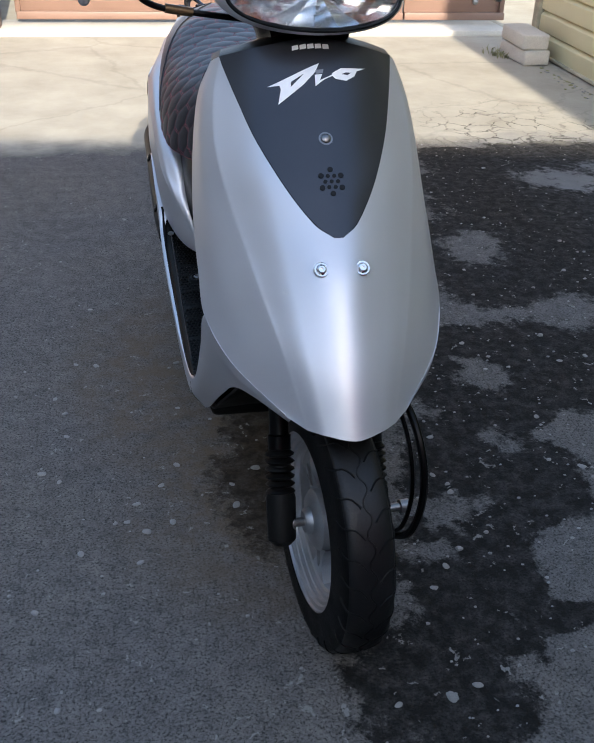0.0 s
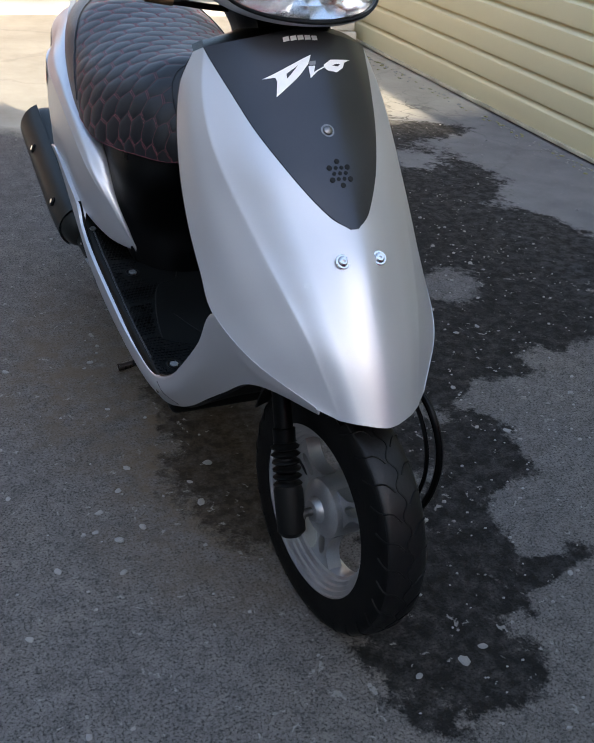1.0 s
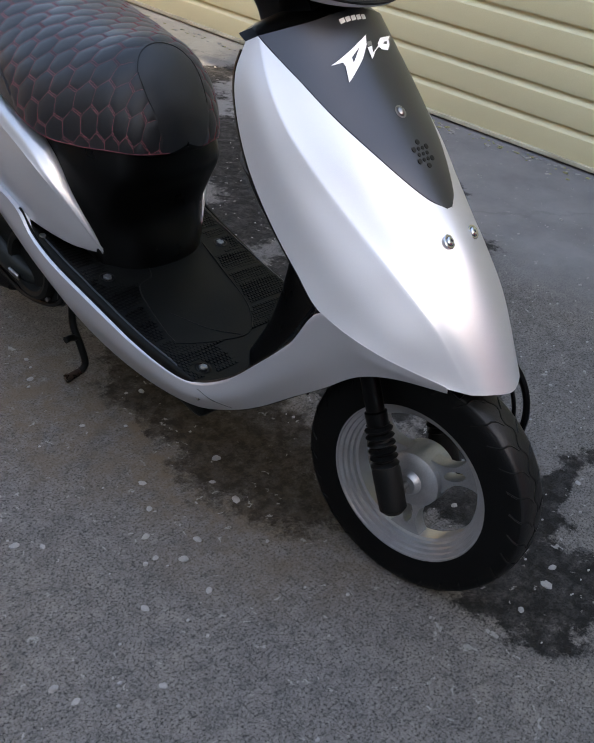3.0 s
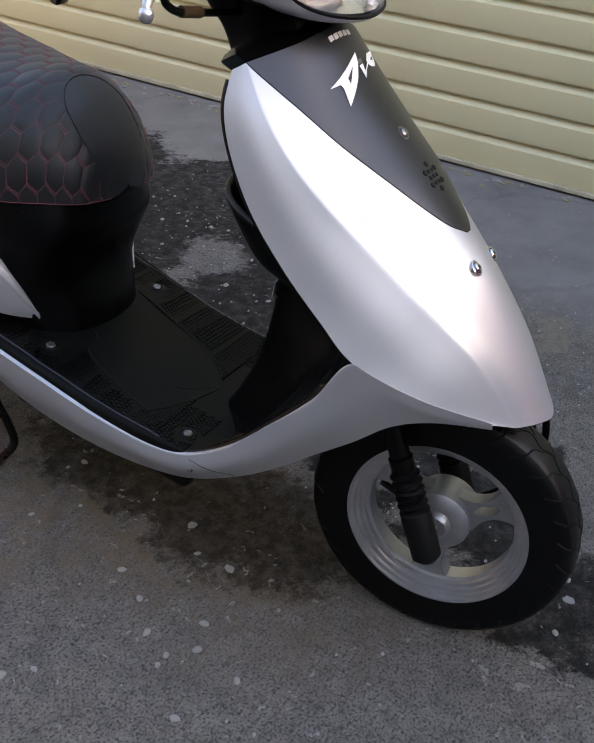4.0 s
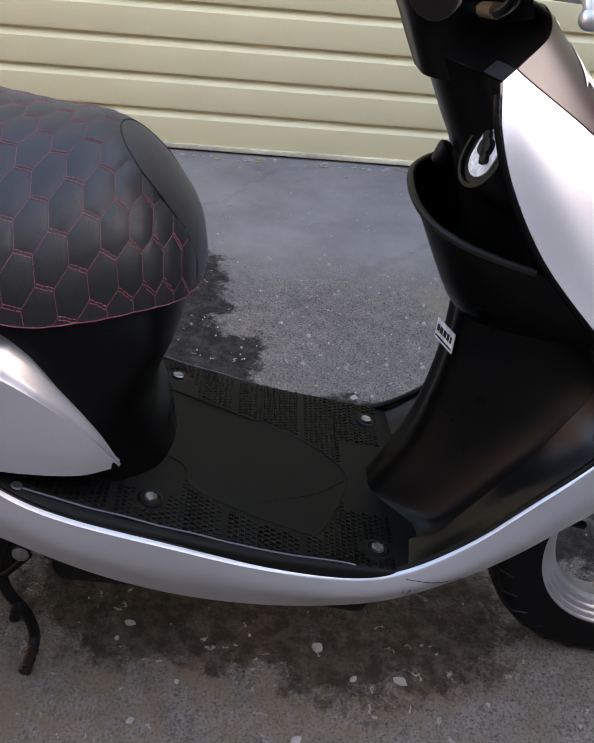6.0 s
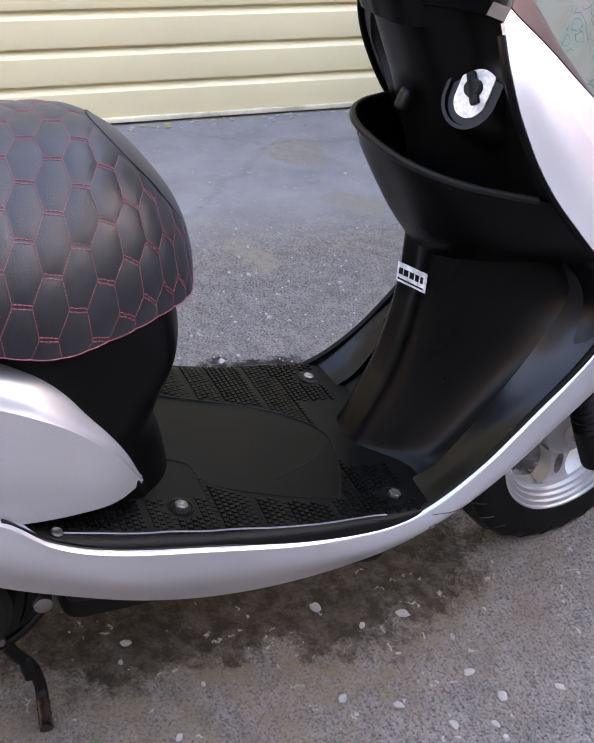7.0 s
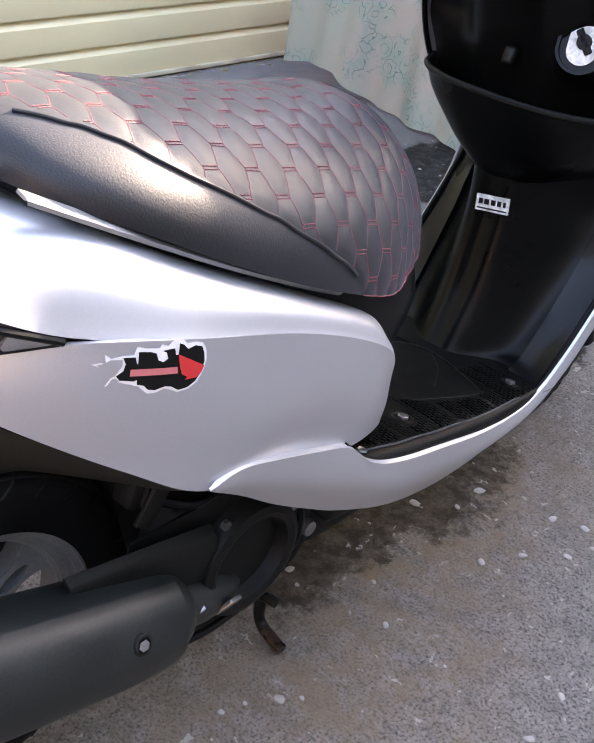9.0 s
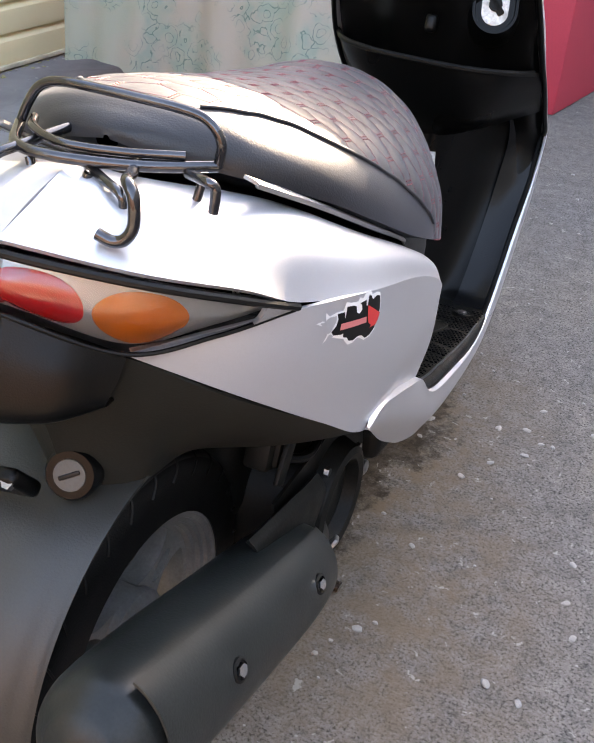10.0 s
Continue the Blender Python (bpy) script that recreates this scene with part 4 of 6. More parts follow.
for row, y in enumerate(np.arange(0.348, 0.785, 0.0070)):
    if any(abs(y - c) < 0.005 for c in (0.455, 0.545, 0.672)):
        continue
    for x in np.arange(-0.175, 0.176, 0.0070) + 0.0035 * (row % 2):
        bolt = any(math.hypot(x - a, y - b) < 0.021 for a, b in ((-0.136, 0.629), (0.132, 0.625), (-0.138, 0.365), (0.133, 0.360)))
        if bolt or abs(x) > 0.169 or in_lid(x - 0.008, y) or in_lid(x + 0.008, y) or (abs(x) < 0.075 and y < 0.40) or (abs(x) < 0.12 and y > 0.60):
            continue
        z, k = floor_z(x, y), len(verts)
        for h, r in ((-0.001, 0.0030), (0.0015, 0.0022)):
            verts += [(x + a * r, y + b * r, z + h + 0.22 * b * r) for a, b in ((-1, -1), (1, -1), (1, 1), (-1, 1))]
        faces += [(k + 4, k + 5, k + 6, k + 7)] + [(k + a, k + (a + 1) % 4, k + 4 + (a + 1) % 4, k + 4 + a) for a in range(4)]
me = bpy.data.meshes.new("tread")
me.from_pydata(verts, [], faces)
me.materials.append(BLACK)
tread = tagged(new("tread", me), "raised rubber tread blocks", kind="stuff")
tread.parent = floorboard

# black column under the seat
COLUMN = [
    [(0.0, 0.612, 0.300), (0.0, 0.620, 0.350), (0.0, 0.636, 0.400), (0.0, 0.626, 0.450), (0.0, 0.604, 0.500), (0.0, 0.606, 0.560)],
    [(-0.065, 0.622, 0.305), (-0.067, 0.630, 0.350), (-0.075, 0.642, 0.400), (-0.086, 0.632, 0.450), (-0.085, 0.614, 0.500), (-0.078, 0.620, 0.560)],
    [(-0.105, 0.652, 0.318), (-0.110, 0.660, 0.350), (-0.120, 0.672, 0.400), (-0.132, 0.668, 0.450), (-0.134, 0.650, 0.500), (-0.124, 0.662, 0.560)],
    [(-0.122, 0.690, 0.330), (-0.136, 0.700, 0.370), (-0.150, 0.720, 0.430), (-0.152, 0.750, 0.500), (-0.152, 0.760, 0.535), (-0.145, 0.770, 0.585)],
    [(-0.120, 0.850, 0.360), (-0.140, 0.860, 0.400), (-0.150, 0.870, 0.470), (-0.150, 0.880, 0.540), (-0.148, 0.885, 0.590), (-0.140, 0.890, 0.630)],
]
bm = bmesh.new()
column_full = [[tuple(np.array(p) * FLIP) for p in c] for c in COLUMN[:0:-1]] + COLUMN
shell(bm, skin(column_full, 40, 90), 0.003, (0, 0.85, 0.42))
part("seat_column", bm, BLACK, scooter, "black plastic body column under the seat", 50)

# rear body: lower side panel, upper side with the tail cover
BOTTOM = [(-0.118, 0.665, 0.347), (-0.160, 0.715, 0.362), (-0.188, 0.815, 0.390), (-0.193, 0.920, 0.430), (-0.196, 1.016, 0.448), (-0.180, 1.090, 0.497), (-0.140, 1.175, 0.560), (-0.080, 1.240, 0.612)]
CREASE = [(-0.120, 0.667, 0.354), (-0.156, 0.700, 0.420), (-0.188, 0.750, 0.486), (-0.199, 0.820, 0.533), (-0.203, 0.920, 0.578), (-0.199, 1.040, 0.614), (-0.171, 1.130, 0.629), (-0.082, 1.242, 0.618)]
SIDE_MID = [tuple((np.array(a) + np.array(b)) / 2 + np.array((-0.007 * math.sin(math.pi * k / 7), 0, 0))) for k, (a, b) in enumerate(zip(BOTTOM, CREASE))]


def side_panel(bm, k):
    shell(bm, skin([BOTTOM, SIDE_MID, CREASE], 120, 24) * k, 0.004, (0, 0.9, 0.5))


panels = both("side_panel", side_panel, SILVER, "silver painted rear side panel", 60)

RIDGE = CREASE[:6] + [(-0.170, 1.130, 0.634), (-0.150, 1.196, 0.668), (-0.095, 1.255, 0.692), (0.0, 1.280, 0.703)]
TOP = [(-0.118, 0.664, 0.351), (-0.136, 0.686, 0.408), (-0.149, 0.718, 0.462), (-0.156, 0.766, 0.524), (-0.158, 0.870, 0.583), (-0.150, 0.990, 0.642), (-0.126, 1.085, 0.692), (-0.082, 1.150, 0.714), (-0.042, 1.190, 0.724), (0.0, 1.200, 0.730)]
SPINE = [(-0.112, 0.670, 0.351), (-0.12, 0.70, 0.408), (-0.12, 0.75, 0.47), (-0.10, 0.82, 0.53), (-0.06, 0.92, 0.59), (-0.03, 1.03, 0.645), (-0.02, 1.10, 0.690), (-0.012, 1.145, 0.712), (-0.005, 1.165, 0.722), (0.0, 1.170, 0.727)]
SHOULDER = [tuple(np.array(a) * 0.5 + np.array(b) * 0.5 + np.array((-0.010, 0.003, 0.010)) * math.sin(math.pi * (k + 0.6) / 10)) for k, (a, b) in enumerate(zip(RIDGE, TOP))]


def upper_panel(bm, k):
    shell(bm, skin([RIDGE, SHOULDER, TOP, SPINE], 130, 30) * k, 0.004, (0, 0.95, 0.45))


both("tail_cover", upper_panel, SILVER, "silver painted upper tail cover", 60)


def grab_strip(bm, k):
    a = [np.array(p) for p in ((-0.148, 0.790, 0.553), (-0.168, 0.870, 0.594), (-0.166, 0.964, 0.640), (-0.150, 1.062, 0.690), (-0.126, 1.130, 0.724))]
    shell(bm, skin([[p + (0.001, 0.0, -0.005) for p in a], a, [p + (0.012, 0.0, 0.004) for p in a]], 40, 6) * k, 0.003, (0, 0.95, 0.4))


both("seat_trim", grab_strip, LAMPIN, "thin pale trim strip under the seat")

# sticker on the right side panel: a black tank shape with a white flame edge, red wing shape, text as a bar
SP = skin([BOTTOM, SIDE_MID, CREASE], 240, 48)


def on_side(y, z, lift):
    flat = SP.reshape(-1, 3)
    i = ((flat[:, 1] - y) ** 2 + (flat[:, 2] - z) ** 2).argsort()[:16]
    k = np.linalg.lstsq(np.c_[flat[i, 1] - y, flat[i, 2] - z, np.ones(16)], flat[i, 0], rcond=None)[0]
    return np.array((k[2] - lift, y, z))


STK0, STK1 = np.array((1.119, 0.611)), np.array((1.027, 0.592))
ax_a = (STK1 - STK0) / np.linalg.norm(STK1 - STK0)
ax_b = np.array((ax_a[1], -ax_a[0]))
ax_b = ax_b if ax_b[1] > 0 else -ax_b


def sticker_piece(name, outline, lift, mat, parent, label=""):
    """A vinyl shape on the side panel; outline in tenths of a millimetre or so from the tail of the flame."""
    bm = bmesh.new()
    pts = []
    for a, b in outline:
        q = STK0 + ax_a * (a - 240) * 0.0001157 + ax_b * (260 - b) * 0.000150
        pts.append(on_side(q[0], q[1], lift))
    f = bm.faces.new([bm.verts.new(p) for p in pts])
    bmesh.ops.triangulate(bm, faces=[f])
    bmesh.ops.subdivide_edges(bm, edges=bm.edges, cuts=2)
    for v in bm.verts:
        v.co = on_side(v.co.y, v.co.z, lift)
    return part(name, bm, mat, parent, label)


FLAME = [(238, 258), (296, 246), (332, 256), (318, 230), (308, 200), (350, 222), (415, 206), (490, 200), (500, 152), (560, 165), (660, 168), (668, 145), (720, 158), (775, 150), (755, 122), (820, 120), (860, 152), (930, 145), (990, 155), (1030, 195), (1050, 250), (1040, 320), (1005, 385), (940, 422), (860, 435), (800, 415), (755, 405), (700, 428), (640, 430), (595, 405), (570, 385), (500, 372), (440, 360), (400, 350), (345, 386), (372, 335), (345, 302), (300, 276)]
FIELD = [(420, 215), (500, 212), (520, 250), (560, 262), (592, 240), (560, 205), (515, 182), (600, 185), (640, 195), (665, 235), (705, 248), (735, 228), (715, 195), (680, 182), (770, 172), (790, 212), (808, 210), (800, 145), (835, 155), (875, 182), (930, 165), (985, 175), (1015, 215), (1030, 262), (1020, 325), (985, 375), (930, 408), (860, 420), (800, 395), (750, 392), (690, 410), (635, 405), (600, 380), (550, 372), (600, 360), (640, 365), (630, 340), (580, 335), (520, 352), (430, 345), (400, 320), (440, 290), (445, 250)]
st = sticker_piece("sticker", FLAME, 0.0012, WHITE, panels[0], "flame-edged vinyl sticker, white, black and red")
sticker_piece("sticker_print", FIELD, 0.0018, INK, st, "black printed field")
sticker_piece("sticker_tail", [(268, 256), (300, 254), (345, 270), (352, 240), (345, 228), (420, 226), (426, 262), (400, 275), (404, 300), (392, 322), (368, 330), (362, 300), (320, 272)], 0.0018, SILVER, st, "see-through tail of the flame")
sticker_piece("sticker_tail", [(380, 338), (402, 334), (432, 352), (380, 362), (360, 374)], 0.0018, SILVER, st, "see-through tail of the flame")
sticker_piece("sticker_wing", [(806, 208), (1030, 285), (1020, 320), (990, 352), (890, 360), (910, 345), (860, 325), (835, 285)], 0.0024, REDV, st, "red wing shape")
sticker_piece("sticker_bar", [(482, 280), (815, 280), (828, 318), (486, 320)], 0.0024, PINKV, st, "pale red lettering bar")

# tail lamp band
LAMP_TOP = [(-0.168, 1.134, 0.631), (-0.148, 1.198, 0.660), (-0.095, 1.256, 0.684), (0.0, 1.282, 0.694)]
LAMP_LOW = [(-0.166, 1.136, 0.629), (-0.128, 1.194, 0.622), (-0.078, 1.246, 0.617), (0.0, 1.284, 0.646)]
lamp_mid = [tuple((np.array(a) + np.array(b)) / 2 + np.array((-0.004, 0.010, 0)) * (k > 0)) for k, (a, b) in enumerate(zip(LAMP_TOP, LAMP_LOW))]
LG = skin([LAMP_TOP, lamp_mid, LAMP_LOW], 60, 16)
LG = np.concatenate([LG, (LG * FLIP)[:, -2::-1]], 1)
tail = new("tail_light")
tail.parent = scooter
tagged(tail, "wrap-around tail light with red and amber lenses")
bm = bmesh.new()
shell(bm, LG - facing(LG, (0, 1.0, 0.65)) * 0.009, 0.003, (0, 1.0, 0.65))
part("lamp_housing", bm, LAMPIN, tail, "silver lamp housing")


def lamp_at(col, row, depth):
    """A place behind the lamp's face, from the column along it and the row down it."""
    c, r = min(max(col, 0), 117.999), min(max(row, 0), 14.999)
    c0, r0 = int(c), int(r)
    f, h = c - c0, r - r0
    at = lambda g: (g[r0, c0] * (1 - f) + g[r0, c0 + 1] * f) * (1 - h) + (g[r0 + 1, c0] * (1 - f) + g[r0 + 1, c0 + 1] * f) * h
    return at(LG) - at(LGN) * depth


LGN = facing(LG, (0, 1.0, 0.65))
soft = lambda v: math.copysign(abs(v) ** 0.85, v)
for col, wide, mat, name, text in ((36.0, 9.3, AMBER, "amber_lens", "amber turn signal lens"), (82.0, 9.3, AMBER, "amber_lens", "amber turn signal lens"), (54.2, 8.0, REDLENS, "red_lens", "red tail lens"), (63.8, 8.0, REDLENS, "red_lens", "red tail lens")):
    bm = bmesh.new()
    rings = [[lamp_at(col + wide * q * soft(math.cos(a)), 8.2 + 6.6 * q * soft(math.sin(a)), d) for a in np.linspace(0, 2 * math.pi, 40, endpoint=False)] for q, d in ((1.0, 0.010), (0.97, 0.0085), (0.85, 0.0075), (0.6, 0.0070), (0.3, 0.0068), (0.001, 0.0068))]
    add_grid(bm, np.array(rings), wrap=True)
    part(name, bm, mat, tail, text)
bm = bmesh.new()
add_grid(bm, LG[:, 10:109] - LGN[:, 10:109] * 0.001)
part("lamp_cover", bm, LENS, tail, "clear outer lens").visible_shadow = False
for lo, hi in ((0, 11), (107, 118)):
    bm = bmesh.new()
    shell(bm, LG[:, lo : hi + 1] + LGN[:, lo : hi + 1] * 0.0005, 0.004, (0, 1.0, 0.65))
    part("lamp_tip", bm, ALLOY, tail, "silver end piece")
for curve, r in ((LAMP_TOP, 0.0034), (LAMP_LOW, 0.0020)):
    bm = bmesh.new()
    c = [np.array(p) for p in curve]
    tube(bm, c + [p * FLIP for p in c[-2::-1]], r, 8, 90)
    part("lamp_seal", bm, INK, tail)

# under the tail: grey fender with reflector bar and lock
UNDER = [
    [(-0.195, 1.030, 0.455), (-0.135, 1.175, 0.556), (-0.075, 1.242, 0.612), (0.0, 1.278, 0.640)],
    [(-0.158, 1.030, 0.432), (-0.102, 1.165, 0.512), (-0.066, 1.224, 0.548), (0.0, 1.255, 0.555)],
    [(-0.105, 1.030, 0.405), (-0.068, 1.145, 0.462), (-0.060, 1.196, 0.476), (0.0, 1.236, 0.488)],
    [(-0.060, 1.030, 0.388), (-0.058, 1.120, 0.438), (-0.050, 1.190, 0.446), (0.0, 1.226, 0.440)],
]
bm = bmesh.new()
ug = skin(UNDER, 40, 14)
shell(bm, np.concatenate([ug, (ug * FLIP)[:, -2::-1]], 1), 0.003, (0, 0.9, 0.7))
part("under_tail", bm, UNDERSIDE, scooter, "grey plastic underside of the tail, darkened for shade")
FEN = [(1.178 + 0.218 * math.sin(a), 0.236 + 0.218 * math.cos(a)) for a in np.linspace(-0.5, 1.5, 9)]
bm = bmesh.new()
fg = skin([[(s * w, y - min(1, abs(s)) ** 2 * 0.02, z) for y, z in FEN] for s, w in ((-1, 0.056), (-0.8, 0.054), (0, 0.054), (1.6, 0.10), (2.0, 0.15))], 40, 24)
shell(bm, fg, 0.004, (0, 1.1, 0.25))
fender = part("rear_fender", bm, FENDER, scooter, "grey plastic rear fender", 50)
bm = bmesh.new()
lathe(bm, [(-0.03, 0.0235), (0.008, 0.0235), (0.012, 0.021), (0.012, 0.0145), (0.008, 0.0135), (0.008, 0.0)], (-0.011, 1.228, 0.470), (-0.25, 0.85, 0.35), 32)
helmet = part("fender_lock", bm, BLACK, fender, "round black lock with a slot")
bm = bmesh.new()
lathe(bm, [(0.007, 0.0150), (0.0135, 0.0142), (0.0135, 0.0)], (-0.011, 1.228, 0.470), (-0.25, 0.85, 0.35), 24)
part("lock_face", bm, LOCKFACE, helmet, "dull steel lock face")
bm = bmesh.new()
block(bm, (0.004, 0.020, 0.004), look((-0.0144, 1.2396, 0.4748), (-0.2644, 2.0896, 0.8248)) @ pose(0, 0, 0, 0, 0, 65), 0.001)
part("lock_slot", bm, INK, helmet)
bm = bmesh.new()
block(bm, (0.085, 0.016, 0.040), pose(0.050, 1.264, 0.466, -38, 10, 0), 0.006, 3)
bracket = part("plate_bracket", bm, BLACK, fender, "black bracket with two bolts")
for x in (0.018, 0.050):
    bm = bmesh.new()
    lathe(bm, [(0.006, 0.007), (0.012, 0.006), (0.012, 0.0)], (x, 1.270, 0.470 - 0.17 * (x - 0.05)), (0, 0.8, 0.6), 6)
    part("bracket_bolt", bm, STEEL, bracket)
HOOD = [
    [(-0.079, 1.244, 0.613), (-0.046, 1.268, 0.628), (0.0, 1.283, 0.643)],
    [(-0.077, 1.254, 0.596), (-0.046, 1.284, 0.602), (0.0, 1.302, 0.606)],
    [(-0.071, 1.262, 0.577), (-0.042, 1.292, 0.571), (0.0, 1.310, 0.568)],
    [(-0.064, 1.240, 0.568), (-0.038, 1.262, 0.560), (0.0, 1.278, 0.556)],
]
hg = skin(HOOD, 24, 16)
bm = bmesh.new()
shell(bm, np.concatenate([hg, (hg * FLIP)[:, -2::-1]], 1), 0.003, (0, 1.2, 0.6))
part("tail_hood", bm, BLACK, scooter, "glossy black hood under the tail light", 50)

# ---- seat ----
STATIONS = [(0.5814, 0.002, 0.557, 0.561), (0.5844, 0.0296, 0.5473, 0.583), (0.591, 0.0621, 0.5473, 0.6084), (0.607, 0.094, 0.548, 0.6385), (0.645, 0.126, 0.5494, 0.684), (0.690, 0.149, 0.547, 0.7085), (0.750, 0.176, 0.5515, 0.7125), (0.820, 0.187, 0.577, 0.721), (0.900, 0.1845, 0.611, 0.7327), (0.980, 0.174, 0.651, 0.749), (1.050, 0.154, 0.6876, 0.761), (1.100, 0.122, 0.711, 0.764), (1.128, 0.078, 0.724, 0.756), (1.142, 0.036, 0.732, 0.748), (1.146, 0.003, 0.738, 0.741)]
SEAM = [(0.70, 0.44), (0.79, 0.515), (0.808, 0.556), (0.820, 0.586), (0.838, 0.610), (0.868, 0.633), (0.916, 0.668), (0.960, 0.696), (1.003, 0.720), (1.035, 0.741), (1.055, 0.750), (1.080, 0.757), (1.098, 0.7605), (1.112, 0.775), (1.14, 0.80)]
NY, NX = 300, 221
st_dense = spline(STATIONS, NY)
theta = np.linspace(0, math.pi, NX)
c, s = np.cos(theta), np.sin(theta)
e = 2 / 2.15
SEAT = np.stack([np.stack([-w * np.sign(c) * np.abs(c) ** e, np.full(NX, y) + 0.018 * (1 - np.abs(c) ** 2) * 0.0, zb + (zt - zb) * np.abs(s) ** e], -1) for y, w, zb, zt in st_dense])
mid_line = SEAT[:, NX // 2]
run = np.r_[0, np.cumsum(np.linalg.norm(np.diff(mid_line, axis=0), axis=1))]
acr = np.concatenate([np.zeros((NY, 1)), np.cumsum(np.linalg.norm(np.diff(SEAT, axis=1), axis=2), axis=1)], 1)
acr = acr - acr[:, NX // 2][:, None]
HEX, WIDE, SLANT, FIRST = 0.01587, 2.02, 0.19, 0.020
P1 = np.stack([np.repeat(run[:, None], NX, 1) - FIRST - SLANT * np.abs(acr), acr / WIDE], -1)
nose = (run[:, None] < 0.178 - 0.030 * (np.abs(acr) / 0.062) ** 4) & (np.abs(acr) < 0.062)


def hex_gap(p):
    """How far a place lies from the nearest cell edge."""
    col = np.round(p[..., 0] / (1.5 * HEX))
    best = np.full((9,) + p.shape[:-1], 9.0)
    k = 0
    for dc in (-1, 0, 1):
        cc = col + dc
        shift = np.where(cc % 2 == 0, 0.0, 0.5)
        r0 = np.round(p[..., 1] / (math.sqrt(3) * HEX) - shift)
        for dr in (-1, 0, 1):
            best[k] = np.hypot(p[..., 0] - cc * 1.5 * HEX, p[..., 1] - (r0 + dr + shift) * math.sqrt(3) * HEX)
            k += 1
    best.sort(axis=0)
    return (best[1] - best[0]) / 2


seam_z = np.interp(SEAT[..., 1], [a for a, _ in SEAM], [b for _, b in SEAM])
quilted = SEAT[..., 2] > seam_z
puff = np.where(nose, 0.0012, 0.0017 * (1 - np.exp(-hex_gap(P1) / 0.0038))) * np.clip((SEAT[..., 2] - seam_z) / 0.012, 0, 1)
seat_n = facing(SEAT, (0, 0.8, 0.6))
SEAT_P = SEAT + seat_n * puff[..., None]
seat = new("seat")
seat.parent = scooter
tagged(seat, "black quilted seat with red hexagon stitching")
for name, keep, text in (("seat_top", True, "quilted black leatherette top"), ("seat_side", False, "smooth black leatherette side")):
    verts, faces, index = [], [], {}
    for i in range(NY - 1):
        for j in range(NX - 1):
            if quilted[i, j] == keep:
                q = []
                for a, b in ((i, j), (i, j + 1), (i + 1, j + 1), (i + 1, j)):
                    if (a, b) not in index:
                        index[a, b] = len(verts)
                        verts.append(SEAT_P[a, b])
                    q.append(index[a, b])
                faces.append(q)
    me = bpy.data.meshes.new(name)
    me.from_pydata([tuple(map(float, v)) for v in verts], [], faces)
    for p in me.polygons:
        p.use_smooth = True
    me.materials.append(LEATHER)
    tagged(new(name, me), text).parent = seat
bm = bmesh.new()
under = np.stack([SEAT[:, 0], SEAT[:, NX - 1]])
under = under[:, ::6]
g = np.stack([under[0], under[0] * (0.8, 1, 1) + (0, 0, -0.006), under[1] * (0.8, 1, 1) + (0, 0, -0.006), under[1]])
add_grid(bm, g)
part("seat_base", bm, BLACK, seat, "black plastic seat pan")


def on_seat(a, b, lift):
    """A place on the seat from the run along it and the run across, and whether it is quilted there."""
    fi = float(np.clip(np.interp(a, run, np.arange(NY)), 0, NY - 1.001))
    i = int(fi)
    fj = float(np.clip(np.interp(b, acr[i], np.arange(NX)), 0, NX - 1.001))
    j, u, v = int(fj), fi - i, fj - int(fj)
    mix = lambda g: (g[i, j] * (1 - v) + g[i, j + 1] * v) * (1 - u) + (g[i + 1, j] * (1 - v) + g[i + 1, j + 1] * v) * u
    return mix(SEAT_P) + mix(seat_n) * lift, bool(quilted[i, j] and not nose[i, j] and SEAT[i, j, 2] > seam_z[i, j] + 0.003)


bm = bmesh.new()
for col in range(0, 30):
    shift = 0.0 if col % 2 == 0 else 0.5
    for row in range(-8, 9):
        cx, cy = col * 1.5 * HEX, (row + shift) * math.sqrt(3) * HEX
        corner = [(cx + HEX * math.cos(math.radians(60 * k)), cy + HEX * math.sin(math.radians(60 * k))) for k in range(4)]
        for (ax, ay), (bx, by) in zip(corner, corner[1:]):
            flat = abs(ay - by) < 1e-6
            count = 4 if flat else 9
            for k in range(count):
                for o in ((-0.0009, 0.0009) if flat else (0.0,)):
                    ends = []
                    for f in ((k + 0.12) / count, (k + 0.88) / count):
                        q = (ay + (by - ay) * f + o) * WIDE
                        ends.append(on_seat(ax + (bx - ax) * f + FIRST + SLANT * abs(q), q, 0.0002 if flat else 0.0))
                    (a, ok), (b, ok2) = ends
                    if ok and ok2 and 1e-4 < np.linalg.norm(a - b) < 0.02:
                        tube(bm, [a, b], 0.00060 if flat else 0.00042, 5)
part("stitching", bm, THREAD, seat, "red thread stitches along the quilting")["kind"] = "stuff"
for sgn in (1, -1):
    pts = []
    for i in range(0, NY, 4):
        if st_dense[i, 0] > 0.815 and quilted[i].any():
            j = int(np.argmax(quilted[i]))
            pts.append(SEAT[i, j] * (sgn, 1, 1) + seat_n[i, j] * (sgn, 1, 1) * 0.0013)
    bm = bmesh.new()
    tube(bm, pts, 0.0017, 8, 160)
    part("piping", bm, LEATHER, seat)
bm = bmesh.new()
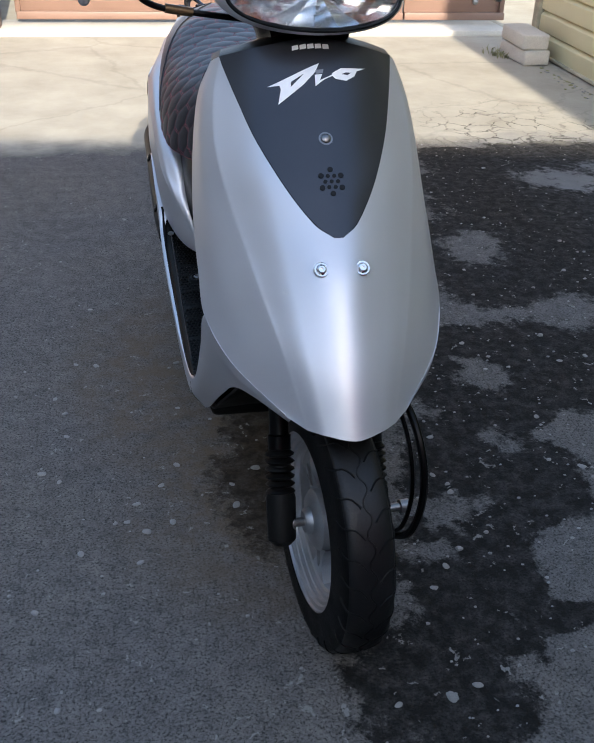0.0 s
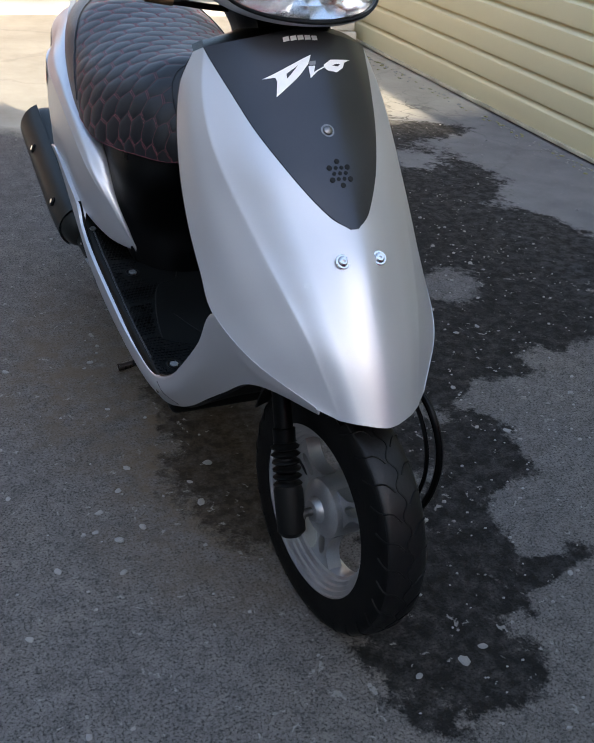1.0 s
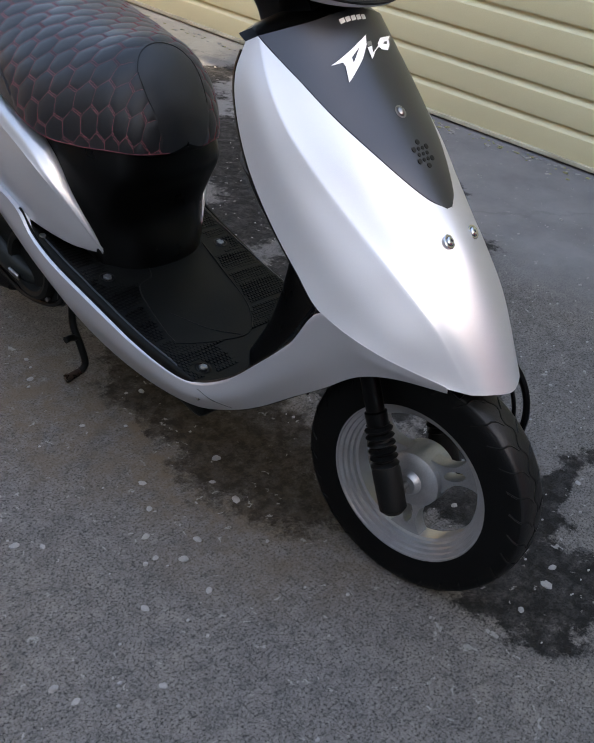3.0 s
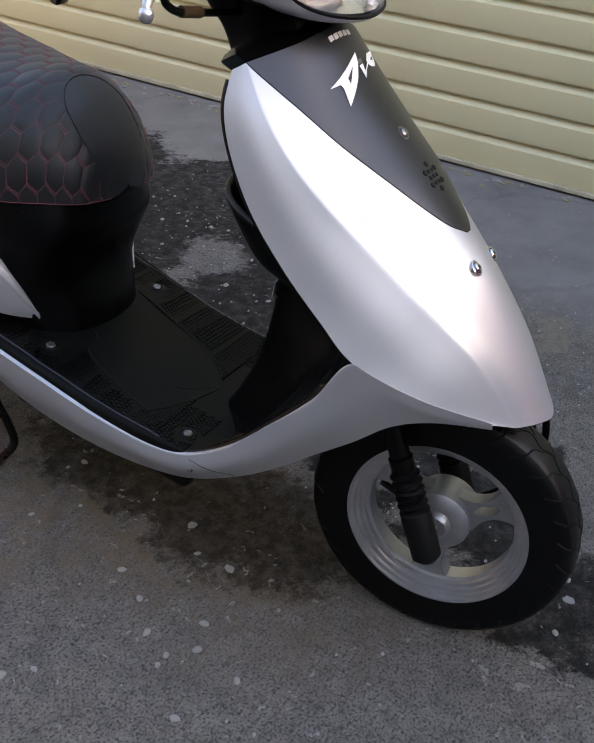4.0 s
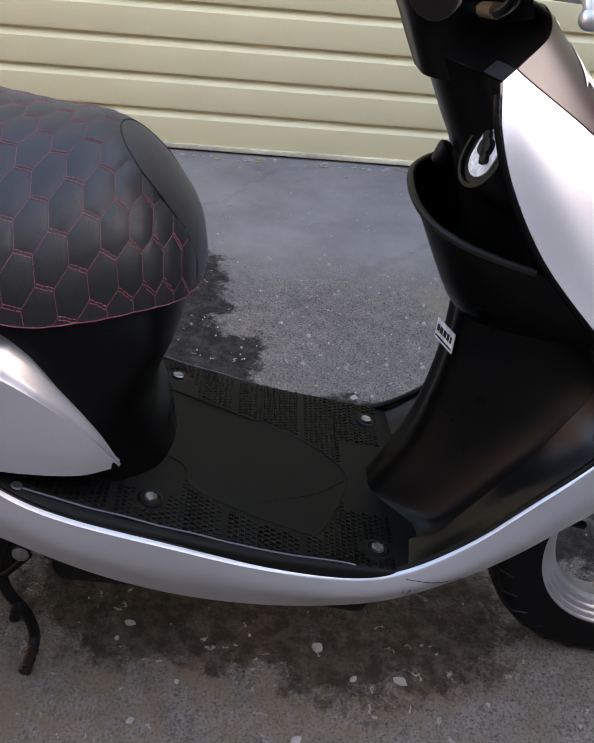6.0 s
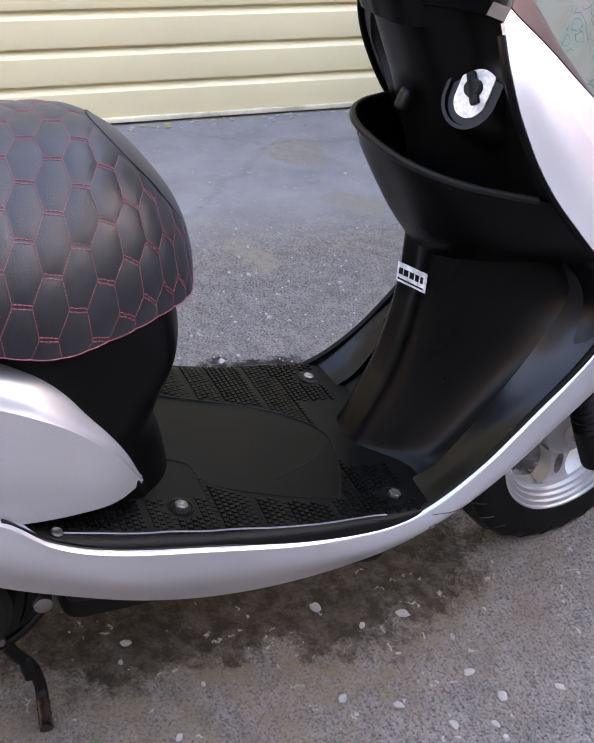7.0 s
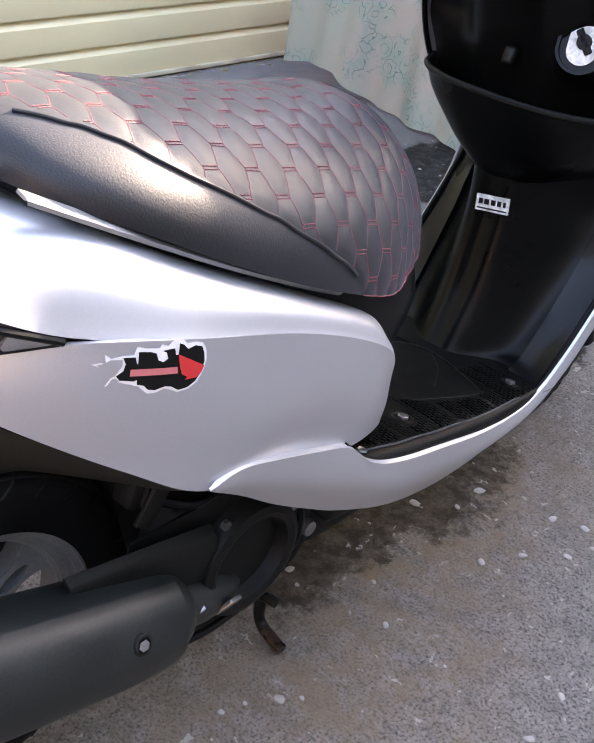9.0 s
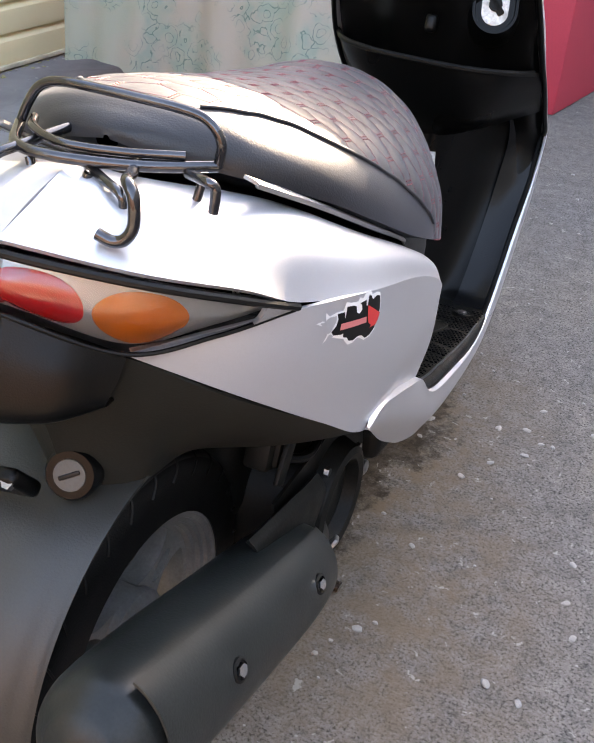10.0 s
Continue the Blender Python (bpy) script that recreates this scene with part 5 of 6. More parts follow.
tube(bm, [on_seat(a, b, 0.0002)[0] for a, b in ((0.074, -0.060), (0.097, -0.063), (0.124, -0.063), (0.147, -0.058), (0.166, -0.040), (0.176, -0.014), (0.176, 0.014), (0.166, 0.040), (0.147, 0.058), (0.124, 0.063), (0.097, 0.063), (0.074, 0.060))], 0.0008, 6, 160)
part("nose_seam", bm, INK, seat)

# ---- luggage rack ----
RACK = material("rack_steel", (0.065, 0.065, 0.07), 0.16, 0.9, 0.1, 200, 0, 0, 0.2, 25, 0.05)
rack = new("luggage_rack")
rack.parent = scooter
tagged(rack, "dark chromed tube luggage rack")
RACK_LOOPS = [
    ([(-0.101, 1.149, 0.737), (-0.104, 1.150, 0.756), (-0.093, 1.150, 0.770), (-0.070, 1.150, 0.775), (-0.016, 1.150, 0.777), (0.034, 1.150, 0.777), (0.056, 1.150, 0.771), (0.070, 1.150, 0.755), (0.080, 1.150, 0.737)], 0.0048),
    ([(-0.101, 1.149, 0.737), (-0.067, 1.173, 0.737), (-0.032, 1.189, 0.737), (0.013, 1.199, 0.737), (0.050, 1.192, 0.737), (0.080, 1.150, 0.737)], 0.0056),
    ([(-0.080, 1.160, 0.744), (-0.036, 1.180, 0.744), (0.012, 1.188, 0.744), (0.050, 1.170, 0.744), (0.065, 1.150, 0.744)], 0.0045),
]
RACK_HOOKS = [
    ([(-0.040, 1.165, 0.731), (-0.060, 1.203, 0.738), (-0.079, 1.236, 0.748), (-0.089, 1.244, 0.741), (-0.090, 1.246, 0.722), (-0.084, 1.248, 0.711), (-0.075, 1.250, 0.708), (-0.064, 1.252, 0.712)], 0.0056),
    ([(0.035, 1.100, 0.735), (0.040, 1.14, 0.738), (0.045, 1.190, 0.737), (0.050, 1.213, 0.735), (0.055, 1.217, 0.726), (0.055, 1.216, 0.706), (0.046, 1.215, 0.692), (0.032, 1.215, 0.696)], 0.0052),
    ([(-0.085, 1.165, 0.733), (-0.112, 1.186, 0.739), (-0.119, 1.186, 0.736), (-0.1195, 1.186, 0.728), (-0.118, 1.186, 0.717)], 0.0048),
    ([(-0.004, 1.180, 0.729), (-0.040, 1.204, 0.729), (-0.056, 1.212, 0.727), (-0.060, 1.213, 0.719), (-0.056, 1.213, 0.704)], 0.0046),
    ([(-0.092, 1.155, 0.730), (-0.090, 1.162, 0.712), (-0.082, 1.166, 0.702), (-0.074, 1.170, 0.708)], 0.0044),
    ([(0.036, 1.195, 0.730), (0.028, 1.199, 0.716), (0.006, 1.201, 0.707), (-0.012, 1.201, 0.711), (-0.020, 1.198, 0.730)], 0.0046),
]
for pts, r in RACK_LOOPS + RACK_HOOKS:
    bm = bmesh.new()
    tube(bm, pts, r * 0.82, 12)
    part("rack_tube", bm, RACK, rack)

# ---- wheels ----
def wheel(name, centre, label, metal, cast):
    w = new(name)
    w.parent = scooter
    tagged(w, label)
    cx, cy, cz = centre
    prof = []
    for a in np.linspace(-1, 1, 31):
        x = 0.040 * math.sin(a * math.pi / 2)
        prof.append((x, 0.137 + 0.062 * (1 - abs(a) ** 3.2) ** 0.55))
    bm = bmesh.new()
    lathe(bm, [(0.028, 0.134)] + prof[::-1] + [(-0.028, 0.134)], centre, (1, 0, 0), 96, closed=True)
    tyre = part("tyre", bm, TYRE, w, "black road tyre", 50)
    bm = bmesh.new()
    lathe(bm, [(x, r + 0.0006) for x, r in prof[6:25]] + [(x, r - 0.002) for x, r in prof[24:5:-1]],
          centre, (1, 0, 0), 96, closed=True)
    part("tread_band", bm, TREAD, tyre, "worn dusty tread", 50)
    bm = bmesh.new()
    for k in range(30):
        for s in (-1, 1):
            line = []
            for q in np.linspace(0, 1, 6):
                a = (0.14 + 0.70 * q) * s
                ang = 2 * math.pi * (k + (0.5 if s > 0 else 0) + 0.75 * q + 0.12 * math.sin(3.1 * q * 2)) / 30
                r = 0.137 + 0.062 * (1 - abs(a) ** 3.2) ** 0.55 + 0.0002
                line.append((cx + 0.040 * math.sin(a * math.pi / 2), cy + r * math.sin(ang), cz + r * math.cos(ang)))
            tube(bm, line, 0.0016, 5, 9)
    zig = []
    for k in range(121):
        ang, a = 2 * math.pi * k / 120, 0.06 * (1 if (k // 2) % 2 else -1)
        r = 0.1992
        zig.append((cx + 0.04 * math.sin(a * math.pi / 2), cy + r * math.sin(ang), cz + r * math.cos(ang)))
    tube(bm, zig, 0.0016, 5, 242)
    part("tread_groove", bm, INK, tyre)["kind"] = "stuff"
    half = [(-0.012, 0.110), (-0.014, 0.1145), (-0.021, 0.1155), (-0.022, 0.1205), (-0.0275, 0.1215), (-0.0285, 0.127), (-0.033, 0.128), (-0.0345, 0.1335), (-0.038, 0.1345), (-0.039, 0.1385), (-0.036, 0.1405)]
    rim_prof = [(-x, r) for x, r in half[::-1]] + half + [ (-0.022, 0.133), (-0.014, 0.124), (0.014, 0.124), (0.022, 0.133)]
    bm = bmesh.new()
    lathe(bm, rim_prof, centre, (1, 0, 0), 96, closed=True)
    part("rim", bm, metal, w, "cast silver rim", 30)
    bm = bmesh.new()
    lathe(bm, [(-0.040, 0.0), (-0.040, 0.016), (-0.036, 0.020), (-0.030, 0.022), (-0.028, 0.040), (-0.022, 0.047), (0.022, 0.050), (0.03, 0.048), (0.034, 0.030), (0.034, 0.0)], centre, (1, 0, 0), 48)
    part("hub", bm, cast, w, "round cast hub")
    for k in range(3):
        ang = 2 * math.pi * k / 3 + 1.05
        bm = bmesh.new()
        outer, inner = [], []
        for q in np.linspace(0, 1, 9):
            r = 0.040 + 0.078 * q
            half = 0.030 - 0.030 * q * (1 - q) * 2.2 + 0.010 * q**3
            outer.append((r, half))
        ring = [(r, h) for r, h in outer] + [(r, -h) for r, h in outer[::-1]]
        slot = [(0.074 + 0.020 * math.cos(t), 0.0085 * math.sin(t)) for t in np.linspace(0, 2 * math.pi, 18, endpoint=False)]
        put = lambda r, h, x: (cx + x, cy + r * math.sin(ang) + h * math.cos(ang), cz + r * math.cos(ang) - h * math.sin(ang))
        va = [bm.verts.new(put(r, h, -0.012)) for r, h in ring]
        vb = [bm.verts.new(put(r, h, 0.012)) for r, h in ring]
        sa = [bm.verts.new(put(r, h, -0.0125)) for r, h in slot]
        sb = [bm.verts.new(put(r, h, 0.0125)) for r, h in slot]
        for a, b in ((va, sa), (vb, sb)):
            edges = [bm.edges.new((l[i - 1], l[i])) for l in (a, b) for i in range(len(l))]
            bmesh.ops.triangle_fill(bm, edges=edges, use_beauty=True)
        for a, b in ((va, vb), (sa, sb)):
            for i in range(len(a)):
                bm.faces.new((a[i - 1], a[i], b[i], b[i - 1]))
        part("spoke", bm, cast, w, "wide cast spoke with a slot")
    return w


front_wheel = wheel("front_wheel", (0.0, 0.0, 0.0), "front wheel with black tyre and three-spoke silver rim", ALLOY, SPOKE)
front_wheel.matrix_basis = pose(0, 0, 0.199, 0, 0, 5)
bm = bmesh.new()
lathe(bm, [(-0.115, 0.0), (-0.115, 0.006), (-0.105, 0.011), (-0.085, 0.011), (-0.085, 0.007), (0.085, 0.007), (0.085, 0.011), (0.10, 0.011), (0.10, 0.0)], (0.03, 0.0, 0.0), (1, 0, 0), 20)
part("axle", bm, STEEL, front_wheel, "steel axle with nut")
bm = bmesh.new()
block(bm, (0.012, 0.030, 0.010), pose(-0.002, 0.085, 0.016, 20), 0.003)
part("valve", bm, INK, front_wheel, "black valve stem")
wheel("rear_wheel", (-0.012, 1.178, 0.236), "rear wheel with dull grey rim, lifted clear of the ground", DULL, DULL)

# fork legs with bellows
for s in (-1, 1):
    low, high = np.array((0.073 * s, -0.006, 0.183)), np.array((0.068 * s, 0.105, 0.430))
    ax = high - low
    L = np.linalg.norm(ax)
    leg_part = new("fork_leg")
    leg_part.parent = scooter
    tagged(leg_part, "black fork leg with rubber bellows")
    bm = bmesh.new()
    lathe(bm, [(-0.017, 0.0), (-0.017, 0.014), (-0.009, 0.0215), (0.055, 0.0225), (0.066, 0.019), (0.066, 0.0)], low, ax, 28)
    part("fork_bottom", bm, MATTE, leg_part, "black fork bottom casing")
    bm = bmesh.new()
    prof = [(0.062, 0.0)]
    for k in range(29):
        prof.append((0.062 + 0.068 * k / 28, 0.0190 + 0.0035 * math.sin(k * math.pi / 2.35)))
    prof.append((0.131, 0.0))
    lathe(bm, prof, low, ax, 28)
    part("bellows", bm, TYRE, leg_part, "ribbed rubber bellows")
    bm = bmesh.new()
    lathe(bm, [(0.128, 0.0), (0.128, 0.017), (0.150, 0.0175), (0.152, 0.0145), (L, 0.0145), (L, 0.0)], low, ax, 24)
    part("fork_tube", bm, BLACK, leg_part)
bm = bmesh.new()
g = skin([[(x, 0.199 * 1.12 * math.sin(a), 0.199 + 0.199 * 1.12 * math.cos(a) - (abs(x) / 0.048) ** 2 * 0.012) for a in np.linspace(-0.30, 1.25, 9)] for x in (-0.048, -0.03, 0, 0.03, 0.048)], 40, 16)
shell(bm, g, 0.004, (0, 0, 0.199))
part("front_mudguard", bm, BLACK, scooter, "black inner front mudguard")
bm = bmesh.new()
g = skin([[(-0.12, 0.02, 0.45), (-0.135, 0.10, 0.375), (-0.145, 0.17, 0.315), (-0.148, 0.24, 0.26), (-0.145, 0.33, 0.21)], [(0, 0.06, 0.46), (0, 0.14, 0.40), (0, 0.20, 0.33), (0, 0.26, 0.26), (0, 0.34, 0.20)], [(0.12, 0.02, 0.45), (0.135, 0.10, 0.375), (0.145, 0.17, 0.315), (0.148, 0.24, 0.26), (0.145, 0.33, 0.21)]], 30, 20)
shell(bm, g, 0.004, (0, 0, 0.2))
part("wheel_well", bm, MATTE, scooter, "black plastic wheel well behind the front wheel")
# brake hose on the left side of the front wheel
bm = bmesh.new()
tube(bm, [(0.080, 0.045, 0.44), (0.098, -0.060, 0.40), (0.108, -0.098, 0.32), (0.104, -0.075, 0.22), (0.085, -0.010, 0.165)], 0.0058, 10)
tube(bm, [(0.070, 0.050, 0.44), (0.088, -0.050, 0.39), (0.096, -0.085, 0.31), (0.094, -0.062, 0.22), (0.080, -0.005, 0.17)], 0.0035, 8)
part("brake_hose", bm, BLACK, scooter, "black brake hose and cable")

# ---- head: neck, handlebar cover, lamp, grip, levers ----
bm = bmesh.new()
NECK = [
    [(-0.055, 0.275, 0.830), (-0.06, 0.285, 0.86), (-0.085, 0.295, 0.885), (-0.095, 0.310, 0.915), (-0.095, 0.325, 0.97), (-0.08, 0.33, 1.01)],
    [(-0.066, 0.320, 0.790), (-0.068, 0.330, 0.84), (-0.095, 0.335, 0.885), (-0.135, 0.345, 0.915), (-0.140, 0.350, 0.960), (-0.09, 0.350, 1.005)],
    [(-0.050, 0.368, 0.785), (-0.055, 0.385, 0.83), (-0.08, 0.400, 0.87), (-0.120, 0.390, 0.920), (-0.120, 0.39, 0.97), (-0.08, 0.39, 1.01)],
    [(0, 0.378, 0.785), (0, 0.398, 0.83), (0, 0.412, 0.87), (0, 0.405, 0.920), (0, 0.40, 0.97), (0, 0.39, 1.01)],
]
ng = skin(NECK, 40, 30)
add_grid(bm, np.concatenate([ng, (ng * FLIP)[-2::-1]]))
front_close = np.stack([ng[0], ng[0] * FLIP])
add_grid(bm, front_close)
add_grid(bm, np.stack([np.concatenate([ng[:, -1], (ng * FLIP)[-2::-1, -1]]), np.repeat([[0, 0.33, 1.02]], 59, 0)]))
bmesh.ops.remove_doubles(bm, verts=bm.verts, dist=1e-5)
part("handlebar_cover", bm, BLACK, scooter, "black handlebar cover and neck", 45)

lamp = new("headlight")
lamp.parent = scooter
tagged(lamp, "wide clear headlight in a silver cowl")
HC, HOUT = np.array((0.0, 0.247, 0.919)), np.array((0.0, -0.92, 0.38))
hs = np.array((1.0, 0, 0))
hu = np.cross(HOUT / np.linalg.norm(HOUT), hs)
hu = hu if hu[2] > 0 else -hu
hn = HOUT / np.linalg.norm(HOUT)


def lamp_ring(depth, a, b, n=64, drop=0.0):
    t = np.linspace(0, 2 * np.pi, n, endpoint=False)
    return np.array([HC + hn * depth + hs * a * math.cos(k) + hu * (b * (math.sin(k) if math.sin(k) > 0 else math.sin(k) * 0.92) + drop) - hn * 0.045 * abs(math.cos(k)) ** 2.2 for k in t])


COWL = [(0.013, 0.130, 0.069, 0.0), (0.005, 0.1345, 0.072, 0.001), (-0.006, 0.137, 0.0730, 0.004), (-0.015, 0.138, 0.0735, 0.008), (-0.024, 0.1388, 0.0728, 0.012), (-0.035, 0.139, 0.072, 0.017), (-0.047, 0.1388, 0.070, 0.0225), (-0.060, 0.138, 0.068, 0.028), (-0.080, 0.133, 0.063, 0.036), (-0.10, 0.125, 0.055, 0.044), (-0.12, 0.09, 0.03, 0.055), (-0.12, 0.001, 0.001, 0.055)]
cowl_rings = [lamp_ring(d, a, b, drop=c) for d, a, b, c in COWL]
for name, silver, mat, text in (("lamp_cowl", True, SILVER, "silver lamp cowl"), ("lamp_back", False, BLACK, "black underside of the lamp cowl")):
    bm = bmesh.new()
    for i in range(len(COWL) - 1):
        for k in range(64):
            turn = 360 / 64 * (k + 0.5)
            below = min(abs(turn - 270), 120)  # degrees round from the lowest place
            limit = float(np.interp(below, (0, 45, 70, 90, 103, 120), (-0.020, -0.026, -0.030, -0.040, -0.062, -0.13)))
            if ((COWL[i][0] + COWL[i + 1][0]) / 2 > limit) == silver:
                bm.faces.new([bm.verts.new(cowl_rings[a][b % 64]) for a, b in ((i, k), (i, k + 1), (i + 1, k + 1), (i + 1, k))])
    if silver:
        add_grid(bm, np.array([lamp_ring(0.013, 0.130, 0.069), lamp_ring(0.011, 0.126, 0.064), lamp_ring(-0.02, 0.118, 0.056)]), wrap=True)
    bmesh.ops.remove_doubles(bm, verts=bm.verts, dist=1e-6)
    part(name, bm, mat, lamp, text, 50)
for s in (1, -1):
    bm = bmesh.new()
    lathe(bm, [(-0.018, 0.0), (-0.018, 0.009), (0.004, 0.009), (0.012, 0.006), (0.014, 0.0)], HC + hs * 0.082 * s - hn * 0.012 + hu * 0.012, hn, 20)
    part("signal_bulb", bm, AMBER, lamp, "amber turn signal bulb")
bm = bmesh.new()
add_grid(bm, np.array([lamp_ring(0.0125, 0.1305, 0.0695), lamp_ring(0.0160, 0.1285, 0.0672), lamp_ring(0.0145, 0.1255, 0.0635)]), wrap=True)
part("lamp_gasket", bm, INK, lamp, "black rubber rim")
bm = bmesh.new()
add_grid(bm, np.array([lamp_ring(0.012, 0.126, 0.064), lamp_ring(0.026, 0.104, 0.050), lamp_ring(0.033, 0.06, 0.03), lamp_ring(0.036, 0.001, 0.001)]), wrap=True)
part("lamp_lens", bm, LENS, lamp, "clear bulging lens", 70).visible_shadow = False
bm = bmesh.new()
add_grid(bm, np.array([lamp_ring(d, 0.122 * q, 0.060 * q, 22) for d, q in ((0.009, 1.02), (0.003, 0.86), (-0.004, 0.66), (-0.010, 0.42), (-0.014, 0.15))]), wrap=True)
part("reflector_bowl", bm, MIRROR, lamp, "mirror reflector bowl", 3)
bm = bmesh.new()
lathe(bm, [(-0.03, 0.0), (-0.03, 0.010), (-0.004, 0.010), (0.004, 0.006), (0.006, 0.0)], HC, hn, 20)
part("bulb", bm, STEEL, lamp)

lamp.matrix_basis = pose(0, 0.33, 0) @ pose(0, 0, 0, 0, 0, 5) @ pose(0, -0.33, 0)

TURN = pose(0, 0.33, 0) @ pose(0, 0, 0, 0, 0, 10) @ pose(0, -0.33, 0)  # bars turned a little
GA, GB = np.array((-0.324, 0.418, 0.900)), np.array((-0.205, 0.358, 0.935))
for s, name in ((1, "right"), (-1, "left")):
    k = np.array((s, 1, 1))
    ax = (GB - GA) * k
    L = np.linalg.norm(ax)
    bm = bmesh.new()
    lathe(bm, [(0.0, 0.0), (0.0, 0.0155), (0.004, 0.0175), (0.010, 0.0175), (0.012, 0.0152), (L - 0.012, 0.0158), (L - 0.010, 0.021), (L, 0.021), (L, 0.0)], GA * k, ax, 36)
    grip = part("grip", bm, GRIP, scooter, "worn grey rubber handlebar grip")
    made = [grip]
    bm = bmesh.new()
    lathe(bm, [(-0.003, 0.0), (-0.003, 0.0155), (-0.0005, 0.0172), (0.002, 0.0172)], GA * k, ax, 32)
    part("grip_end", bm, INK, grip, "black grip end cap")
    bm = bmesh.new()
    lathe(bm, [(L - 0.002, 0.0), (L - 0.002, 0.024), (L + 0.03, 0.026), (L + 0.09, 0.022), (L + 0.09, 0.0)], GA * k, ax, 32)
    made.append(part("switch_housing", bm, BLACK, scooter, "black switch housing"))
    bm = bmesh.new()
    tube(bm, [np.array(p) * k for p in ((-0.3125, 0.3085, 0.893), (-0.306, 0.311, 0.903), (-0.282, 0.319, 0.908), (-0.250, 0.322, 0.912), (-0.222, 0.318, 0.915), (-0.196, 0.314, 0.916))], [0.0056, 0.0054, 0.0062, 0.0078, 0.0095, 0.0105], 14)
    bmesh.ops.create_uvsphere(bm, u_segments=16, v_segments=10, radius=0.0082, matrix=Matrix.Translation(np.array((-0.3125, 0.3085, 0.8905)) * k))
    made.append(part("brake_lever", bm, ALLOY, scooter, "cast alloy brake lever with a ball end"))
    bm = bmesh.new()
    block(bm, (0.030, 0.018, 0.022), pose(-0.196 * s, 0.322, 0.920, 20, 15 * s, 0), 0.005, 3)
    lathe(bm, [(-0.012, 0.0), (-0.012, 0.010), (0.006, 0.0105), (0.008, 0.007), (0.026, 0.0068), (0.027, 0.0088), (0.040, 0.0085), (0.042, 0.005), (0.042, 0.0)], np.array((-0.2165, 0.3575, 0.930)) * k, np.array((-0.019, -0.0137, -0.028)) * k, 16)
    made.append(part("lever_bracket", bm, ALLOY, scooter, "cast alloy lever bracket"))
    if s < 0:
        for ob in made:
            ob.matrix_basis = TURN
        continue
    bm = bmesh.new()
    tube(bm, [np.array(p) * k for p in ((-0.236, 0.344, 0.900), (-0.232, 0.344, 0.886), (-0.205, 0.347, 0.874), (-0.165, 0.350, 0.868), (-0.10, 0.350, 0.860), (-0.05, 0.352, 0.856))], 0.0046, 10)
    cable = part("brake_cable", bm, BLACK, scooter, "black brake cable")
    bm = bmesh.new()
    tube(bm, [(-0.200, 0.3475, 0.8735), (-0.160, 0.350, 0.8675)], 0.0066, 12)
    part("cable_end", bm, BRASS, cable, "brass-coloured cable end")

# ---- engine, exhaust, stand ----
MC = [(-0.126, 1.002, 0.246), (-0.136, 1.026, 0.254), (-0.139, 1.083, 0.273), (-0.140, 1.200, 0.313), (-0.140, 1.305, 0.350), (-0.141, 1.385, 0.381), (-0.141, 1.412, 0.393)]
exhaust = new("exhaust")
exhaust.parent = scooter
tagged(exhaust, "long black exhaust muffler with heat shield")
bm = bmesh.new()
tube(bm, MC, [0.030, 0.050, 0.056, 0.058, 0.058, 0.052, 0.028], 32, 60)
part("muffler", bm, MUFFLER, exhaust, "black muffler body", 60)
bm = bmesh.new()
rows = []
for q in np.linspace(0, 1, 30):
    c0 = spline(MC[1:6], 60)[int(q * 59)]
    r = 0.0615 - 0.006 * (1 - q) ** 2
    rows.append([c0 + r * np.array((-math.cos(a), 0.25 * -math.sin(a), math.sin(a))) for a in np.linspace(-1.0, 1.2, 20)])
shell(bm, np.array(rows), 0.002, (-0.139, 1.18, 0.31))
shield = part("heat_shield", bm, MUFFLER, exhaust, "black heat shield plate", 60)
for p in ((-0.1955, 1.268, 0.363), (-0.1920, 1.083, 0.298)):
    bm = bmesh.new()
    lathe(bm, [(-0.004, 0.011), (0.002, 0.011), (0.003, 0.0085), (0.001, 0.008), (0.001, 0.0)], p, (-1, 0, 0.42), 20)
    cup = part("shield_cup", bm, INK, shield)
    bm = bmesh.new()
    lathe(bm, [(0.001, 0.0065), (0.005, 0.006), (0.005, 0.0)], p, (-1, 0, 0.42), 6)
    part("shield_bolt", bm, CHROME, cup, "bright hex bolt")
bm = bmesh.new()
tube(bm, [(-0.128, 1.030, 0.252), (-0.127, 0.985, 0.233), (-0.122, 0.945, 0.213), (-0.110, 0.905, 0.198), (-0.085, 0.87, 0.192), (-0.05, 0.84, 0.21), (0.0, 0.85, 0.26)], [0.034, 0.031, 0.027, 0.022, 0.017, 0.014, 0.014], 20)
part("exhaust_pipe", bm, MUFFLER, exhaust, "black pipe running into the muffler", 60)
for p, size, turn in (((-0.142, 1.014, 0.281), (0.005, 0.012, 0.034), (25, 0, 10)), ((-0.146, 0.979, 0.238), (0.022, 0.020, 0.005), (-20, -25, 0)), ((-0.146, 0.926, 0.204), (0.006, 0.027, 0.026), (32, -30, 0))):
    bm = bmesh.new()
    block(bm, size, pose(*p, *turn), 0.0015)
    part("exhaust_tab", bm, STEEL, exhaust, "worn bare steel tab")
bm = bmesh.new()
